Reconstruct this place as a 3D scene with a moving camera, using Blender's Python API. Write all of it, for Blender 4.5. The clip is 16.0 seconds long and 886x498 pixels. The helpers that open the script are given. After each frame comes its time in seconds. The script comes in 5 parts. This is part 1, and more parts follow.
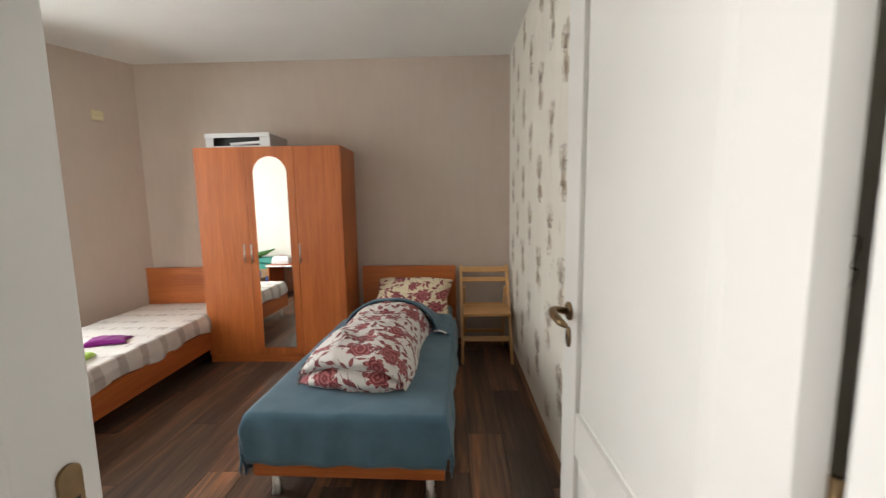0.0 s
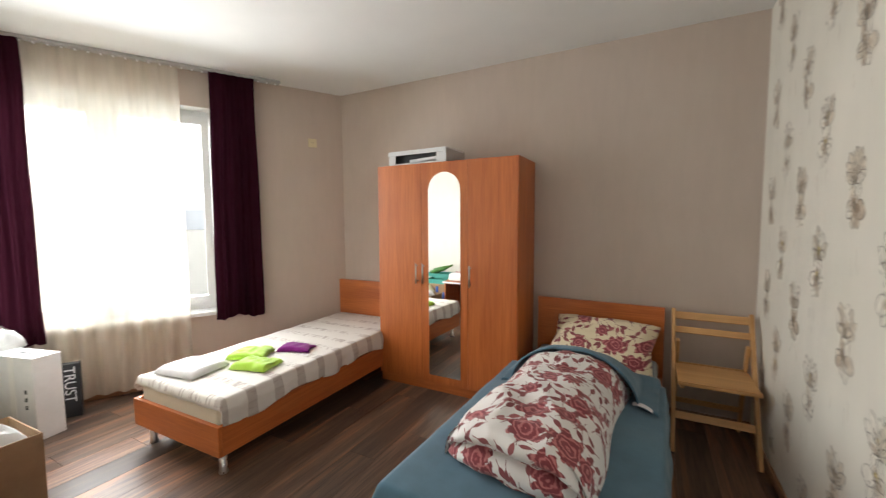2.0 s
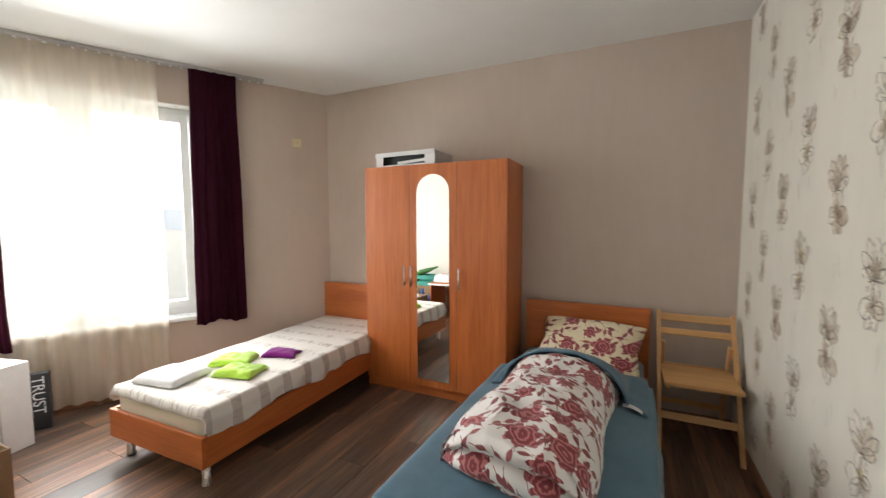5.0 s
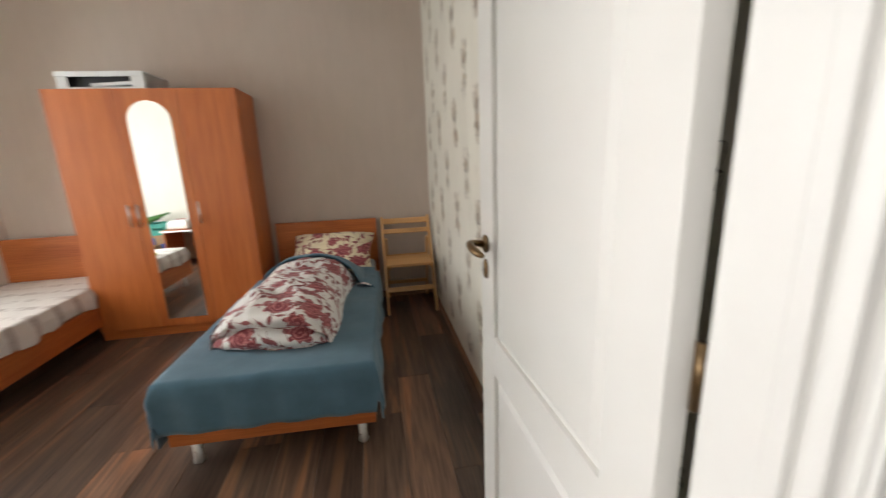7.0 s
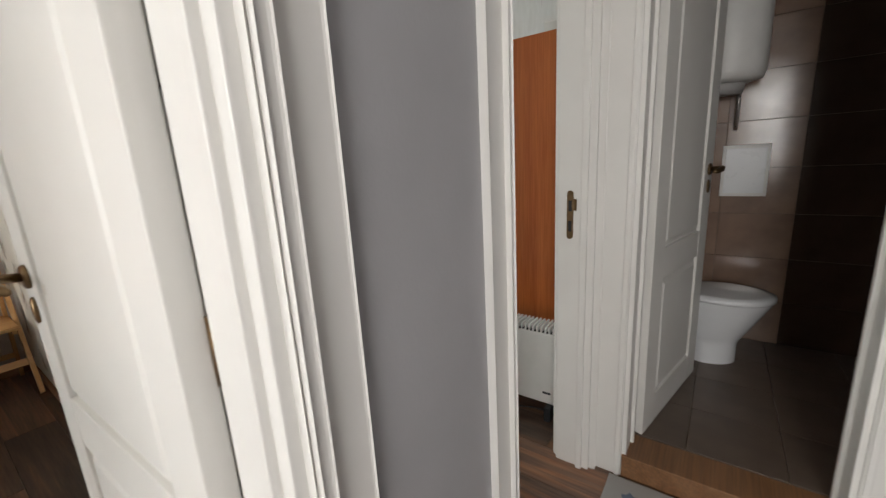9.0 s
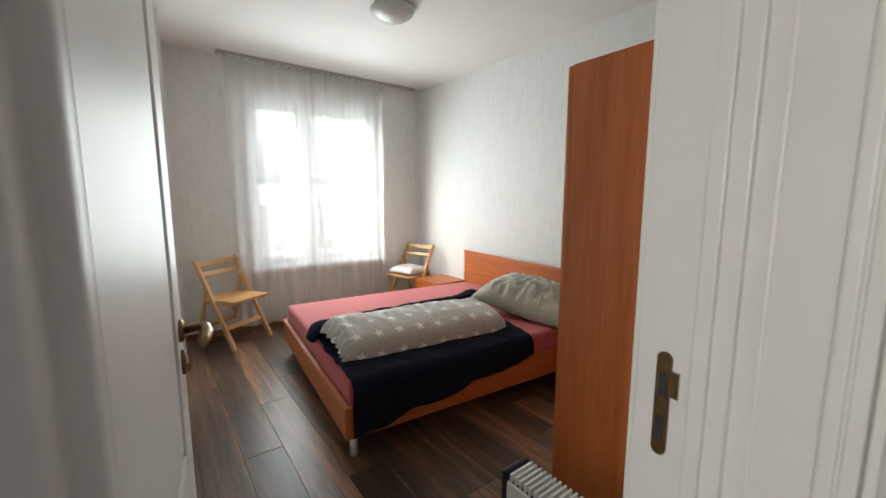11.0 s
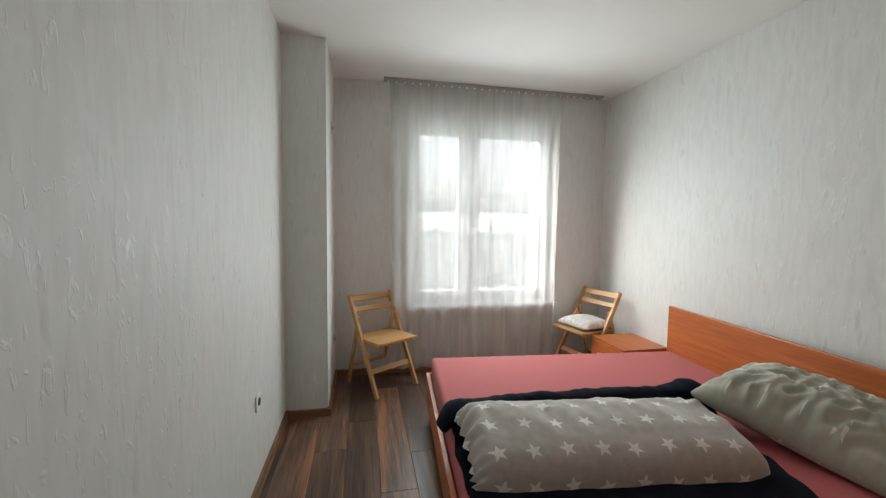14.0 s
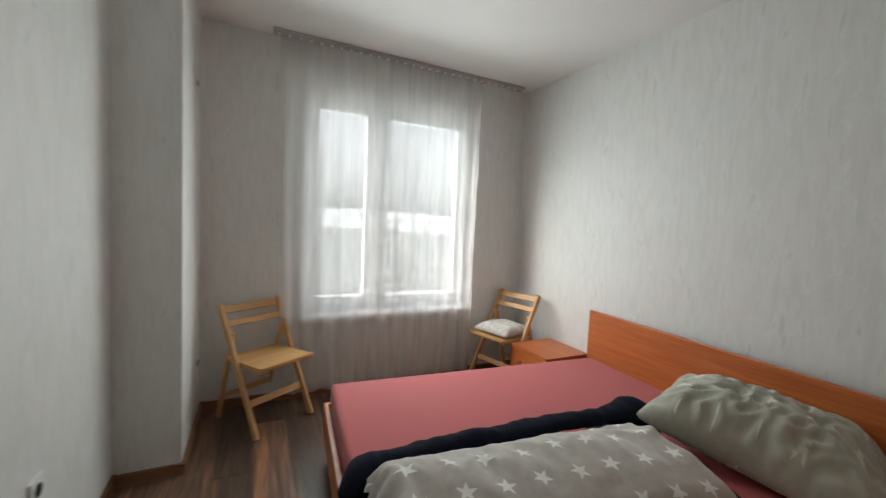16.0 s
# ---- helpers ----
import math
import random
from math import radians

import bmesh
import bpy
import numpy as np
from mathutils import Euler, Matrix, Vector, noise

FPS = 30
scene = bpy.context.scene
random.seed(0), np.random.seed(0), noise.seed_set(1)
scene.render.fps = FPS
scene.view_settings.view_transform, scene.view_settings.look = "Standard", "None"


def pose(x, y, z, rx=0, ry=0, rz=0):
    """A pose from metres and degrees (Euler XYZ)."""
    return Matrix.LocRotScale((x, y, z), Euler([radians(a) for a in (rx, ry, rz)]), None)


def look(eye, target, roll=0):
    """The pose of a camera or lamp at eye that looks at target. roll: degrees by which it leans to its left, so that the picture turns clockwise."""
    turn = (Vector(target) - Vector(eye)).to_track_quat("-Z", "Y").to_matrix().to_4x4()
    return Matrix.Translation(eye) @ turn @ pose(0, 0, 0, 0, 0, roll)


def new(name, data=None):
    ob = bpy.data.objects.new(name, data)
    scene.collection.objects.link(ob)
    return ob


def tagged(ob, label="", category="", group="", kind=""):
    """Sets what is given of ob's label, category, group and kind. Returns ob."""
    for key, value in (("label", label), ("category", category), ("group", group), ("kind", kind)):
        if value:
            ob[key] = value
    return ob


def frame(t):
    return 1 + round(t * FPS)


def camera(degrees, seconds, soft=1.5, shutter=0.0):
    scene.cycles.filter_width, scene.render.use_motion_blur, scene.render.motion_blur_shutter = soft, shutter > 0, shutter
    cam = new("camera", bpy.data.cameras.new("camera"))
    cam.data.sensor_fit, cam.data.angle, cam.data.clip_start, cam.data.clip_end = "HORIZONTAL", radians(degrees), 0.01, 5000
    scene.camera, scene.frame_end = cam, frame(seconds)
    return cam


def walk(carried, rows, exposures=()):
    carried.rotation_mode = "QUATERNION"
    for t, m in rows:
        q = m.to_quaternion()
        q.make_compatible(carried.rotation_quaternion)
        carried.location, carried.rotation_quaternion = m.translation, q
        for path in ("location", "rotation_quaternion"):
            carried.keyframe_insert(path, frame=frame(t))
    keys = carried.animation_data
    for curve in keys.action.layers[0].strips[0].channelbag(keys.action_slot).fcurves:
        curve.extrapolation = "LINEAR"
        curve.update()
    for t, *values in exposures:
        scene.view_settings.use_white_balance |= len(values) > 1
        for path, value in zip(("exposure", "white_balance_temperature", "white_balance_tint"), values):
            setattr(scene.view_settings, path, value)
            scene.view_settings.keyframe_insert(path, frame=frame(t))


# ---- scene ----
cam = camera(97.6, 16.0, soft=1.2, shutter=0.5)
PATH = [
    (0, (0.314, 0.132, 1.332), (0.256, 2.118, 1.101), -0.9),
    (0.5, (0.295, 0.258, 1.328), (0.03, 2.232, 1.146), -1.3),
    (1, (0.247, 0.443, 1.363), (-0.205, 2.384, 1.194), -1.2),
    (1.5, (0.228, 0.56, 1.339), (-0.483, 2.422, 1.183), -0.6),
    (2, (0.21, 0.657, 1.365), (-0.725, 2.42, 1.22), -0.3),
    (2.5, (0.195, 0.714, 1.36), (-0.906, 2.38, 1.244), -0.5),
    (3, (0.162, 0.736, 1.395), (-1.004, 2.36, 1.324), -0.3),
    (3.2, (0.162, 0.745, 1.394), (-1.012, 2.363, 1.344), -0.3),
    (5.3, (0.151, 0.594, 1.373), (-0.566, 2.453, 1.199), -0.2),
    (5.5, (0.134, 0.535, 1.366), (-0.482, 2.427, 1.163), -0.3),
    (6, (0.186, 0.439, 1.326), (-0.18, 2.386, 1.053), -0.8),
    (6.5, (0.27, 0.268, 1.291), (0.199, 2.232, 0.921), -1.3),
    (7, (0.328, 0.141, 1.276), (0.654, 2.06, 0.817), -2.2),
    (7.5, (0.327, 0.091, 1.248), (1.125, 1.848, 0.72), -2.7),
    (8, (0.32, -0.034, 1.236), (1.532, 1.463, 0.696), -2.9),
    (8.5, (0.424, -0.093, 1.239), (1.894, 1.161, 0.723), -3.2),
    (8.7, (0.449, -0.056, 1.213), (2.033, 1.079, 0.762), -3.2),
    (10.8, (1.185, 0.196, 1.317), (2.475, 1.7, 1.048), -0.2),
    (11, (1.239, 0.188, 1.33), (2.428, 1.775, 1.068), 0.1),
    (11.5, (1.335, 0.191, 1.34), (2.307, 1.92, 1.087), 0.7),
    (12, (1.387, 0.324, 1.316), (2.234, 2.121, 1.081), 0.4),
    (12.5, (1.43, 0.522, 1.333), (2.162, 2.372, 1.138), -0.3),
    (13, (1.48, 0.654, 1.338), (2.091, 2.55, 1.172), -0.4),
    (13.5, (1.567, 0.784, 1.359), (2.052, 2.719, 1.214), 0.0),
    (14, (1.618, 0.856, 1.38), (2.024, 2.81, 1.251), 0.7),
    (14.5, (1.626, 0.896, 1.371), (2.014, 2.854, 1.244), 1.5),
    (15, (1.635, 0.996, 1.347), (2.06, 2.945, 1.2), 2.2),
    (15.5, (1.644, 1.207, 1.346), (2.262, 3.106, 1.222), 2.6),
    (16, (1.696, 1.343, 1.346), (2.574, 3.135, 1.224), 2.5),
]
EXPOSURES = [(0,2.75),(8.7,2.75),(10.8, 2.75), (12.0, 2.5), (13.0, 2.55), (14.0, 2.3), (16, 2.05)]
walk(cam, [(t, look(eye, target, roll)) for t, eye, target, roll in PATH], EXPOSURES)
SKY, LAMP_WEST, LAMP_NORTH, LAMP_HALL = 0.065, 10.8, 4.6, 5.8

# ---- world and light ----
world = bpy.data.worlds.new("overcast_sky")
scene.world = world
world.use_nodes = True
wn = world.node_tree.nodes
sky = wn.new("ShaderNodeTexSky")
sky.sky_type, sky.sun_disc = "NISHITA", False
sky.sun_elevation, sky.sun_rotation = radians(35), radians(-60)
sky.air_density, sky.dust_density = 1.0, 6.0
hsv = wn.new("ShaderNodeHueSaturation")
hsv.inputs["Saturation"].default_value = 0.25
world.node_tree.links.new(sky.outputs[0], hsv.inputs["Color"])
world.node_tree.links.new(hsv.outputs[0], wn["Background"].inputs[0])
wn["Background"].inputs[1].default_value = SKY

sun_data = bpy.data.lights.new("sun", "SUN")
sun_data.energy, sun_data.angle, sun_data.color = 1.0, radians(15), (1.0, 0.95, 0.88)
sun = new("sun", sun_data)
sun.matrix_world = look((-6, 2, 7), (-2.5, 1.5, 0))


def area_lamp(name, eye, target, sx, sy, watts, color):
    data = bpy.data.lights.new(name, "AREA")
    data.shape, data.size, data.size_y, data.energy, data.color = "RECTANGLE", sx, sy, watts, color
    ob = new(name, data)
    ob.matrix_world = look(eye, target)
    return ob


# ---- materials ----
class Mat:
    """A small builder of node materials."""

    def __init__(self, name, rough=0.5, metal=0.0, spec=0.5):
        self.m = bpy.data.materials.new(name)
        self.m.use_nodes = True
        self.t = self.m.node_tree
        self.b = self.t.nodes["Principled BSDF"]
        self.b.inputs["Roughness"].default_value = rough
        self.b.inputs["Metallic"].default_value = metal
        self.b.inputs["Specular IOR Level"].default_value = spec
        self.tc = self.t.nodes.new("ShaderNodeTexCoord")

    def link(self, a, b):
        self.t.links.new(a, b)

    def coords(self, kind="Object", scale=(1, 1, 1), rot=(0, 0, 0)):
        n = self.t.nodes.new("ShaderNodeMapping")
        n.inputs["Scale"].default_value = scale
        n.inputs["Rotation"].default_value = [radians(a) for a in rot]
        self.link(self.tc.outputs[kind], n.inputs["Vector"])
        return n.outputs[0]

    def noise(self, vec, scale=5, detail=4, rough=0.55, distort=0.0):
        n = self.t.nodes.new("ShaderNodeTexNoise")
        n.inputs["Scale"].default_value, n.inputs["Detail"].default_value = scale, detail
        n.inputs["Roughness"].default_value, n.inputs["Distortion"].default_value = rough, distort
        self.link(vec, n.inputs["Vector"])
        return n.outputs["Fac"]

    def ramp(self, fac, stops):
        n = self.t.nodes.new("ShaderNodeValToRGB")
        e = n.color_ramp.elements
        while len(e) < len(stops):
            e.new(0.5)
        for el, (p, c) in zip(e, stops):
            el.position = p
            el.color = (*c, 1) if len(c) == 3 else c
        self.link(fac, n.inputs[0])
        return n.outputs[0]

    def math(self, op, a, b=None, c=None):
        n = self.t.nodes.new("ShaderNodeMath")
        n.operation = op
        for i, v in enumerate((a, b, c)):
            if v is None:
                continue
            if isinstance(v, (int, float)):
                n.inputs[i].default_value = v
            else:
                self.link(v, n.inputs[i])
        return n.outputs[0]

    def mix(self, fac, a, b, mode="MIX"):
        n = self.t.nodes.new("ShaderNodeMix")
        n.data_type, n.blend_type = "RGBA", mode
        for i, v in ((0, fac), (6, a), (7, b)):
            if isinstance(v, (int, float)):
                n.inputs[i].default_value = v
            elif isinstance(v, tuple):
                n.inputs[i].default_value = (*v, 1)
            else:
                self.link(v, n.inputs[i])
        return n.outputs[2]

    def color(self, v):
        if isinstance(v, tuple):
            self.b.inputs["Base Color"].default_value = (*v, 1)
        else:
            self.link(v, self.b.inputs["Base Color"])
        return self

    def rough(self, v):
        self.link(v, self.b.inputs["Roughness"])
        return self

    def bump(self, height, strength=0.3, dist=0.002):
        n = self.t.nodes.new("ShaderNodeBump")
        n.inputs["Strength"].default_value, n.inputs["Distance"].default_value = strength, dist
        self.link(height, n.inputs["Height"])
        self.link(n.outputs[0], self.b.inputs["Normal"])
        return self

    def split(self, vec):
        n = self.t.nodes.new("ShaderNodeSeparateXYZ")
        self.link(vec, n.inputs[0])
        return n.outputs

    def cells(self, vec, scale, randomness=1.0):
        """Local coordinates round the centre of each cell of a scattered pattern, and a random value for the cell."""
        n = self.t.nodes.new("ShaderNodeTexVoronoi")
        n.voronoi_dimensions = "2D"
        n.inputs["Scale"].default_value, n.inputs["Randomness"].default_value = scale, randomness
        self.link(vec, n.inputs["Vector"])
        s = self.t.nodes.new("ShaderNodeVectorMath")
        s.operation = "SUBTRACT"
        self.link(vec, s.inputs[0])
        self.link(n.outputs["Position"], s.inputs[1])
        x, y, _ = self.split(s.outputs[0])
        r, g, b = self.split(n.outputs["Color"])
        return x, y, r, g


def plain(name, col, rough=0.5, metal=0.0, vary=0.12, scale=8.0, bump=0.0, bscale=60.0):
    """A painted or moulded surface with slight unevenness."""
    k = Mat(name, rough, metal)
    f = k.noise(k.coords(), scale, 5)
    lo = tuple(c * (1 - vary) for c in col)
    hi = tuple(min(1, c * (1 + vary)) for c in col)
    k.color(k.ramp(f, ((0.3, lo), (0.7, hi))))
    k.rough(k.math("MULTIPLY_ADD", k.noise(k.coords(), scale * 3, 3), 0.25, max(0.02, rough - 0.12)))
    if bump:
        k.bump(k.noise(k.coords(), bscale, 4), bump, 0.002)
    return k.m


def laminate(name, dark, light, axis, rough=0.32):
    """Cherry laminate with fine grain along one axis."""
    k = Mat(name, rough)
    st = [9, 9, 9]
    st[axis] = 0.7
    fine = [90, 90, 90]
    fine[axis] = 3
    a = k.noise(k.coords("Object", st), 1.3, 5, 0.6, 0.6)
    b = k.noise(k.coords("Object", fine), 1.5, 3)
    c = k.ramp(a, ((0.3, dark), (0.7, light)))
    k.color(k.mix(0.12, c, k.ramp(b, ((0.35, (0.06, 0.015, 0.004)), (0.65, (0.75, 0.30, 0.11))))))
    k.rough(k.math("MULTIPLY_ADD", b, 0.2, rough - 0.08))
    k.bump(b, 0.06, 0.0006)
    return k.m


def cloth(name, col, rough=0.9, scale=900.0, vary=0.12, sheen=0.2):
    k = Mat(name, rough, 0, 0.2)
    f = k.noise(k.coords("UV"), 7, 4)
    k.color(k.ramp(f, ((0.3, tuple(c * (1 - vary) for c in col)), (0.7, tuple(min(1, c * (1 + vary)) for c in col)))))
    k.bump(k.noise(k.coords("UV"), scale * 0.25, 2), 0.25, 0.001)
    k.b.inputs["Sheen Weight"].default_value = sheen
    return k


def wallpaper_mat(name, col, stretch, strength):
    k = Mat(name, 0.6, 0, 0.3)
    st = k.noise(k.coords("Object", (stretch, stretch, 3)), 1.0, 5, 0.6)
    fine = k.noise(k.coords("Object", (160, 160, 40)), 1.0, 3)
    big = k.noise(k.coords("Object", (1.2, 1.2, 1.2)), 1.0, 3)
    c = k.ramp(st, ((0.3, tuple(v * 0.965 for v in col)), (0.7, tuple(min(1, v * 1.02) for v in col))))
    k.color(k.mix(0.10, c, k.ramp(big, ((0.3, (0.4, 0.36, 0.32)), (0.7, (0.9, 0.9, 0.9))))))
    k.bump(k.math("ADD", k.math("MULTIPLY", st, 1.0), k.math("MULTIPLY", fine, 0.5)), strength, 0.002)
    return k.m


M_BEIGE = wallpaper_mat("beige_wallpaper", (0.56, 0.455, 0.385), 14, 0.10)
M_CREAM = wallpaper_mat("cream_wallpaper", (0.80, 0.765, 0.67), 10, 0.15)
M_GREYPAINT = plain("grey_paint", (0.42, 0.415, 0.425), 0.7, 0, 0.04, 4, 0.15, 120)
M_CEIL = plain("ceiling_paint", (0.80, 0.79, 0.77), 0.85, 0, 0.02, 3, 0.1, 90)

k = Mat("embossed_wallpaper", 0.5, 0, 0.45)
v1 = k.noise(k.coords("Object", (44, 44, 17)), 1.0, 3, 0.5, 1.0)
v2 = k.noise(k.coords("Object", (3, 3, 3)), 1.0, 3)
v3 = k.noise(k.coords("Object", (26, 26, 5)), 1.0, 2, 0.5, 0.5)
spots = k.math("MULTIPLY", k.ramp(v1, ((0.60, (0, 0, 0)), (0.67, (1, 1, 1)))), k.ramp(v2, ((0.42, (0.2, 0.2, 0.2)), (0.6, (1, 1, 1)))))
base = k.ramp(v3, ((0.3, (0.71, 0.71, 0.685)), (0.62, (0.77, 0.775, 0.755)), (0.74, (0.66, 0.655, 0.64))))
k.color(k.mix(k.math("MULTIPLY", spots, 0.5), base, (0.84, 0.84, 0.83)))
k.rough(k.math("SUBTRACT", 0.58, k.math("MULTIPLY", spots, 0.36)))
k.bump(k.math("ADD", spots, k.math("MULTIPLY", v3, 0.13)), 0.42, 0.003)
M_EMBOSS = k.m

k = Mat("door_lacquer", 0.45, 0, 0.4)
g1 = k.noise(k.coords("Object", (60, 60, 3)), 1.0, 4, 0.6, 0.9)
g2 = k.noise(k.coords("Object", (2, 2, 2)), 1.0, 3)
k.color(k.ramp(g2, ((0.3, (0.74, 0.725, 0.685)), (0.7, (0.80, 0.785, 0.75)))))
k.bump(g1, 0.22, 0.0015)
M_DOOR = k.m
M_TRIM = plain("white_trim", (0.78, 0.765, 0.73), 0.38, 0, 0.03, 5, 0.05, 80)
M_PVC = plain("white_pvc", (0.82, 0.83, 0.84), 0.3, 0, 0.02, 5)
M_CHERRY = laminate("cherry_upright", (0.42, 0.098, 0.020), (0.60, 0.168, 0.040), 2)
M_CHERRY_X = laminate("cherry_crosswise", (0.43, 0.105, 0.022), (0.60, 0.172, 0.042), 0)
M_CHERRY_Y = laminate("cherry_lengthwise", (0.42, 0.098, 0.020), (0.59, 0.168, 0.040), 1)
M_BEECH = laminate("varnished_beech", (0.55, 0.30, 0.11), (0.68, 0.40, 0.17), 2, 0.4)
M_BEECH_X = laminate("varnished_beech_cross", (0.55, 0.30, 0.11), (0.68, 0.40, 0.17), 0, 0.4)
M_SKIRT = laminate("brown_skirting", (0.16, 0.08, 0.035), (0.26, 0.14, 0.07), 0, 0.45)
M_STEEL = plain("brushed_steel", (0.62, 0.61, 0.58), 0.3, 1.0, 0.06, 20)
M_BRONZE = plain("antique_bronze", (0.24, 0.16, 0.085), 0.35, 1.0, 0.2, 30)
M_DARK = plain("dark_gap", (0.03, 0.028, 0.026), 0.7)
M_BLACK = plain("black_plastic", (0.018, 0.018, 0.02), 0.45)
M_WHITE = plain("white_plastic", (0.80, 0.79, 0.76), 0.4, 0, 0.04)
M_CARD = plain("brown_cardboard", (0.33, 0.21, 0.12), 0.85, 0, 0.1, 12, 0.1, 90)
M_WCARD = plain("white_cardboard", (0.74, 0.74, 0.74), 0.7, 0, 0.06, 8)
M_CERAMIC = plain("white_ceramic", (0.78, 0.79, 0.80), 0.08, 0, 0.02, 4)
M_CREAMPL = plain("cream_plastic", (0.70, 0.62, 0.40), 0.45, 0, 0.04)
M_GREENTEAL = plain("teal_plastic", (0.05, 0.30, 0.24), 0.45, 0, 0.08)
M_BLUE = plain("blue_plastic", (0.02, 0.07, 0.28), 0.35, 0, 0.1)
M_RED = plain("red_print", (0.6, 0.03, 0.05), 0.5)
M_INK = plain("dark_ink", (0.04, 0.04, 0.045), 0.7)
M_PAPERINK = plain("white_ink", (0.8, 0.8, 0.8), 0.7)
M_GREEN = plain("green_foil", (0.05, 0.16, 0.03), 0.5, 0, 0.3, 30)
M_RAIL = plain("grey_rail", (0.42, 0.41, 0.40), 0.5)

k = Mat("mirror", 0.01, 1.0)
k.color((0.9, 0.91, 0.9))
M_MIRROR = k.m

k = Mat("window_glass", 0.0)
gl = k.t.nodes.new("ShaderNodeBsdfGlossy")
gl.inputs["Roughness"].default_value = 0.01
tr = k.t.nodes.new("ShaderNodeBsdfTransparent")
ms = k.t.nodes.new("ShaderNodeMixShader")
ms.inputs[0].default_value = 0.06
k.link(tr.outputs[0], ms.inputs[1])
k.link(gl.outputs[0], ms.inputs[2])
k.link(ms.outputs[0], k.t.nodes["Material Output"].inputs[0])
M_GLASS = k.m


def sheer(name, col, clear, through_cloth=0.6):
    """Thin curtain cloth: part of the light passes straight through the weave, part is scattered."""
    k = Mat(name, 0.9)
    d = k.t.nodes.new("ShaderNodeBsdfDiffuse")
    tl = k.t.nodes.new("ShaderNodeBsdfTranslucent")
    tr = k.t.nodes.new("ShaderNodeBsdfTransparent")
    d.inputs[0].default_value = tl.inputs[0].default_value = (*col, 1)
    a = k.t.nodes.new("ShaderNodeMixShader")
    a.inputs[0].default_value = through_cloth
    k.link(d.outputs[0], a.inputs[1])
    k.link(tl.outputs[0], a.inputs[2])
    b = k.t.nodes.new("ShaderNodeMixShader")
    w = k.noise(k.coords("UV", (22, 1.5, 1)), 1.0, 3)
    k.link(k.math("MULTIPLY_ADD", w, 0.25, clear - 0.12), b.inputs[0])
    k.link(a.outputs[0], b.inputs[1])
    k.link(tr.outputs[0], b.inputs[2])
    k.link(b.outputs[0], k.t.nodes["Material Output"].inputs[0])
    return k.m


M_SHEER = sheer("white_voile", (0.88, 0.89, 0.88), 0.50)
M_SHEER_CREAM = sheer("cream_voile", (0.90, 0.85, 0.74), 0.40)
M_PURPLE = sheer("plum_curtain", (0.036, 0.008, 0.016), -0.05, 0.3)

k = Mat("floor_plank", 0.3, 0, 0.5)
oi = k.t.nodes.new("ShaderNodeObjectInfo")
off = k.t.nodes.new("ShaderNodeVectorMath")
off.operation = "MULTIPLY_ADD"
k.link(oi.outputs["Random"], off.inputs[0])
off.inputs[1].default_value = (37, 91, 13)
k.link(k.tc.outputs["Object"], off.inputs[2])
mp = k.t.nodes.new("ShaderNodeMapping")
mp.inputs["Scale"].default_value = (15, 0.9, 1)
k.link(off.outputs[0], mp.inputs["Vector"])
streak = k.noise(mp.outputs[0], 1.0, 5, 0.6, 0.5)
mp2 = k.t.nodes.new("ShaderNodeMapping")
mp2.inputs["Scale"].default_value = (110, 5, 1)
k.link(off.outputs[0], mp2.inputs["Vector"])
grain = k.noise(mp2.outputs[0], 1.0, 4)
tone = k.ramp(streak, ((0.28, (0.030, 0.017, 0.012)), (0.44, (0.075, 0.045, 0.033)), (0.54, (0.135, 0.082, 0.058)), (0.64, (0.31, 0.145, 0.068)), (0.8, (0.11, 0.07, 0.052))))
tone = k.mix(0.38, tone, k.ramp(grain, ((0.3, (0.015, 0.010, 0.008)), (0.7, (0.24, 0.16, 0.11)))))
bright = k.ramp(oi.outputs["Random"], ((0.0, (0.55, 0.54, 0.55)), (0.55, (1.05, 1.02, 1.0)), (1.0, (1.9, 1.6, 1.4))))
k.color(k.mix(1.0, tone, bright, "MULTIPLY"))
k.rough(k.math("MULTIPLY_ADD", grain, 0.2, 0.26))
k.bump(grain, 0.08, 0.0008)
M_PLANK = k.m

# ---- cloth prints ----


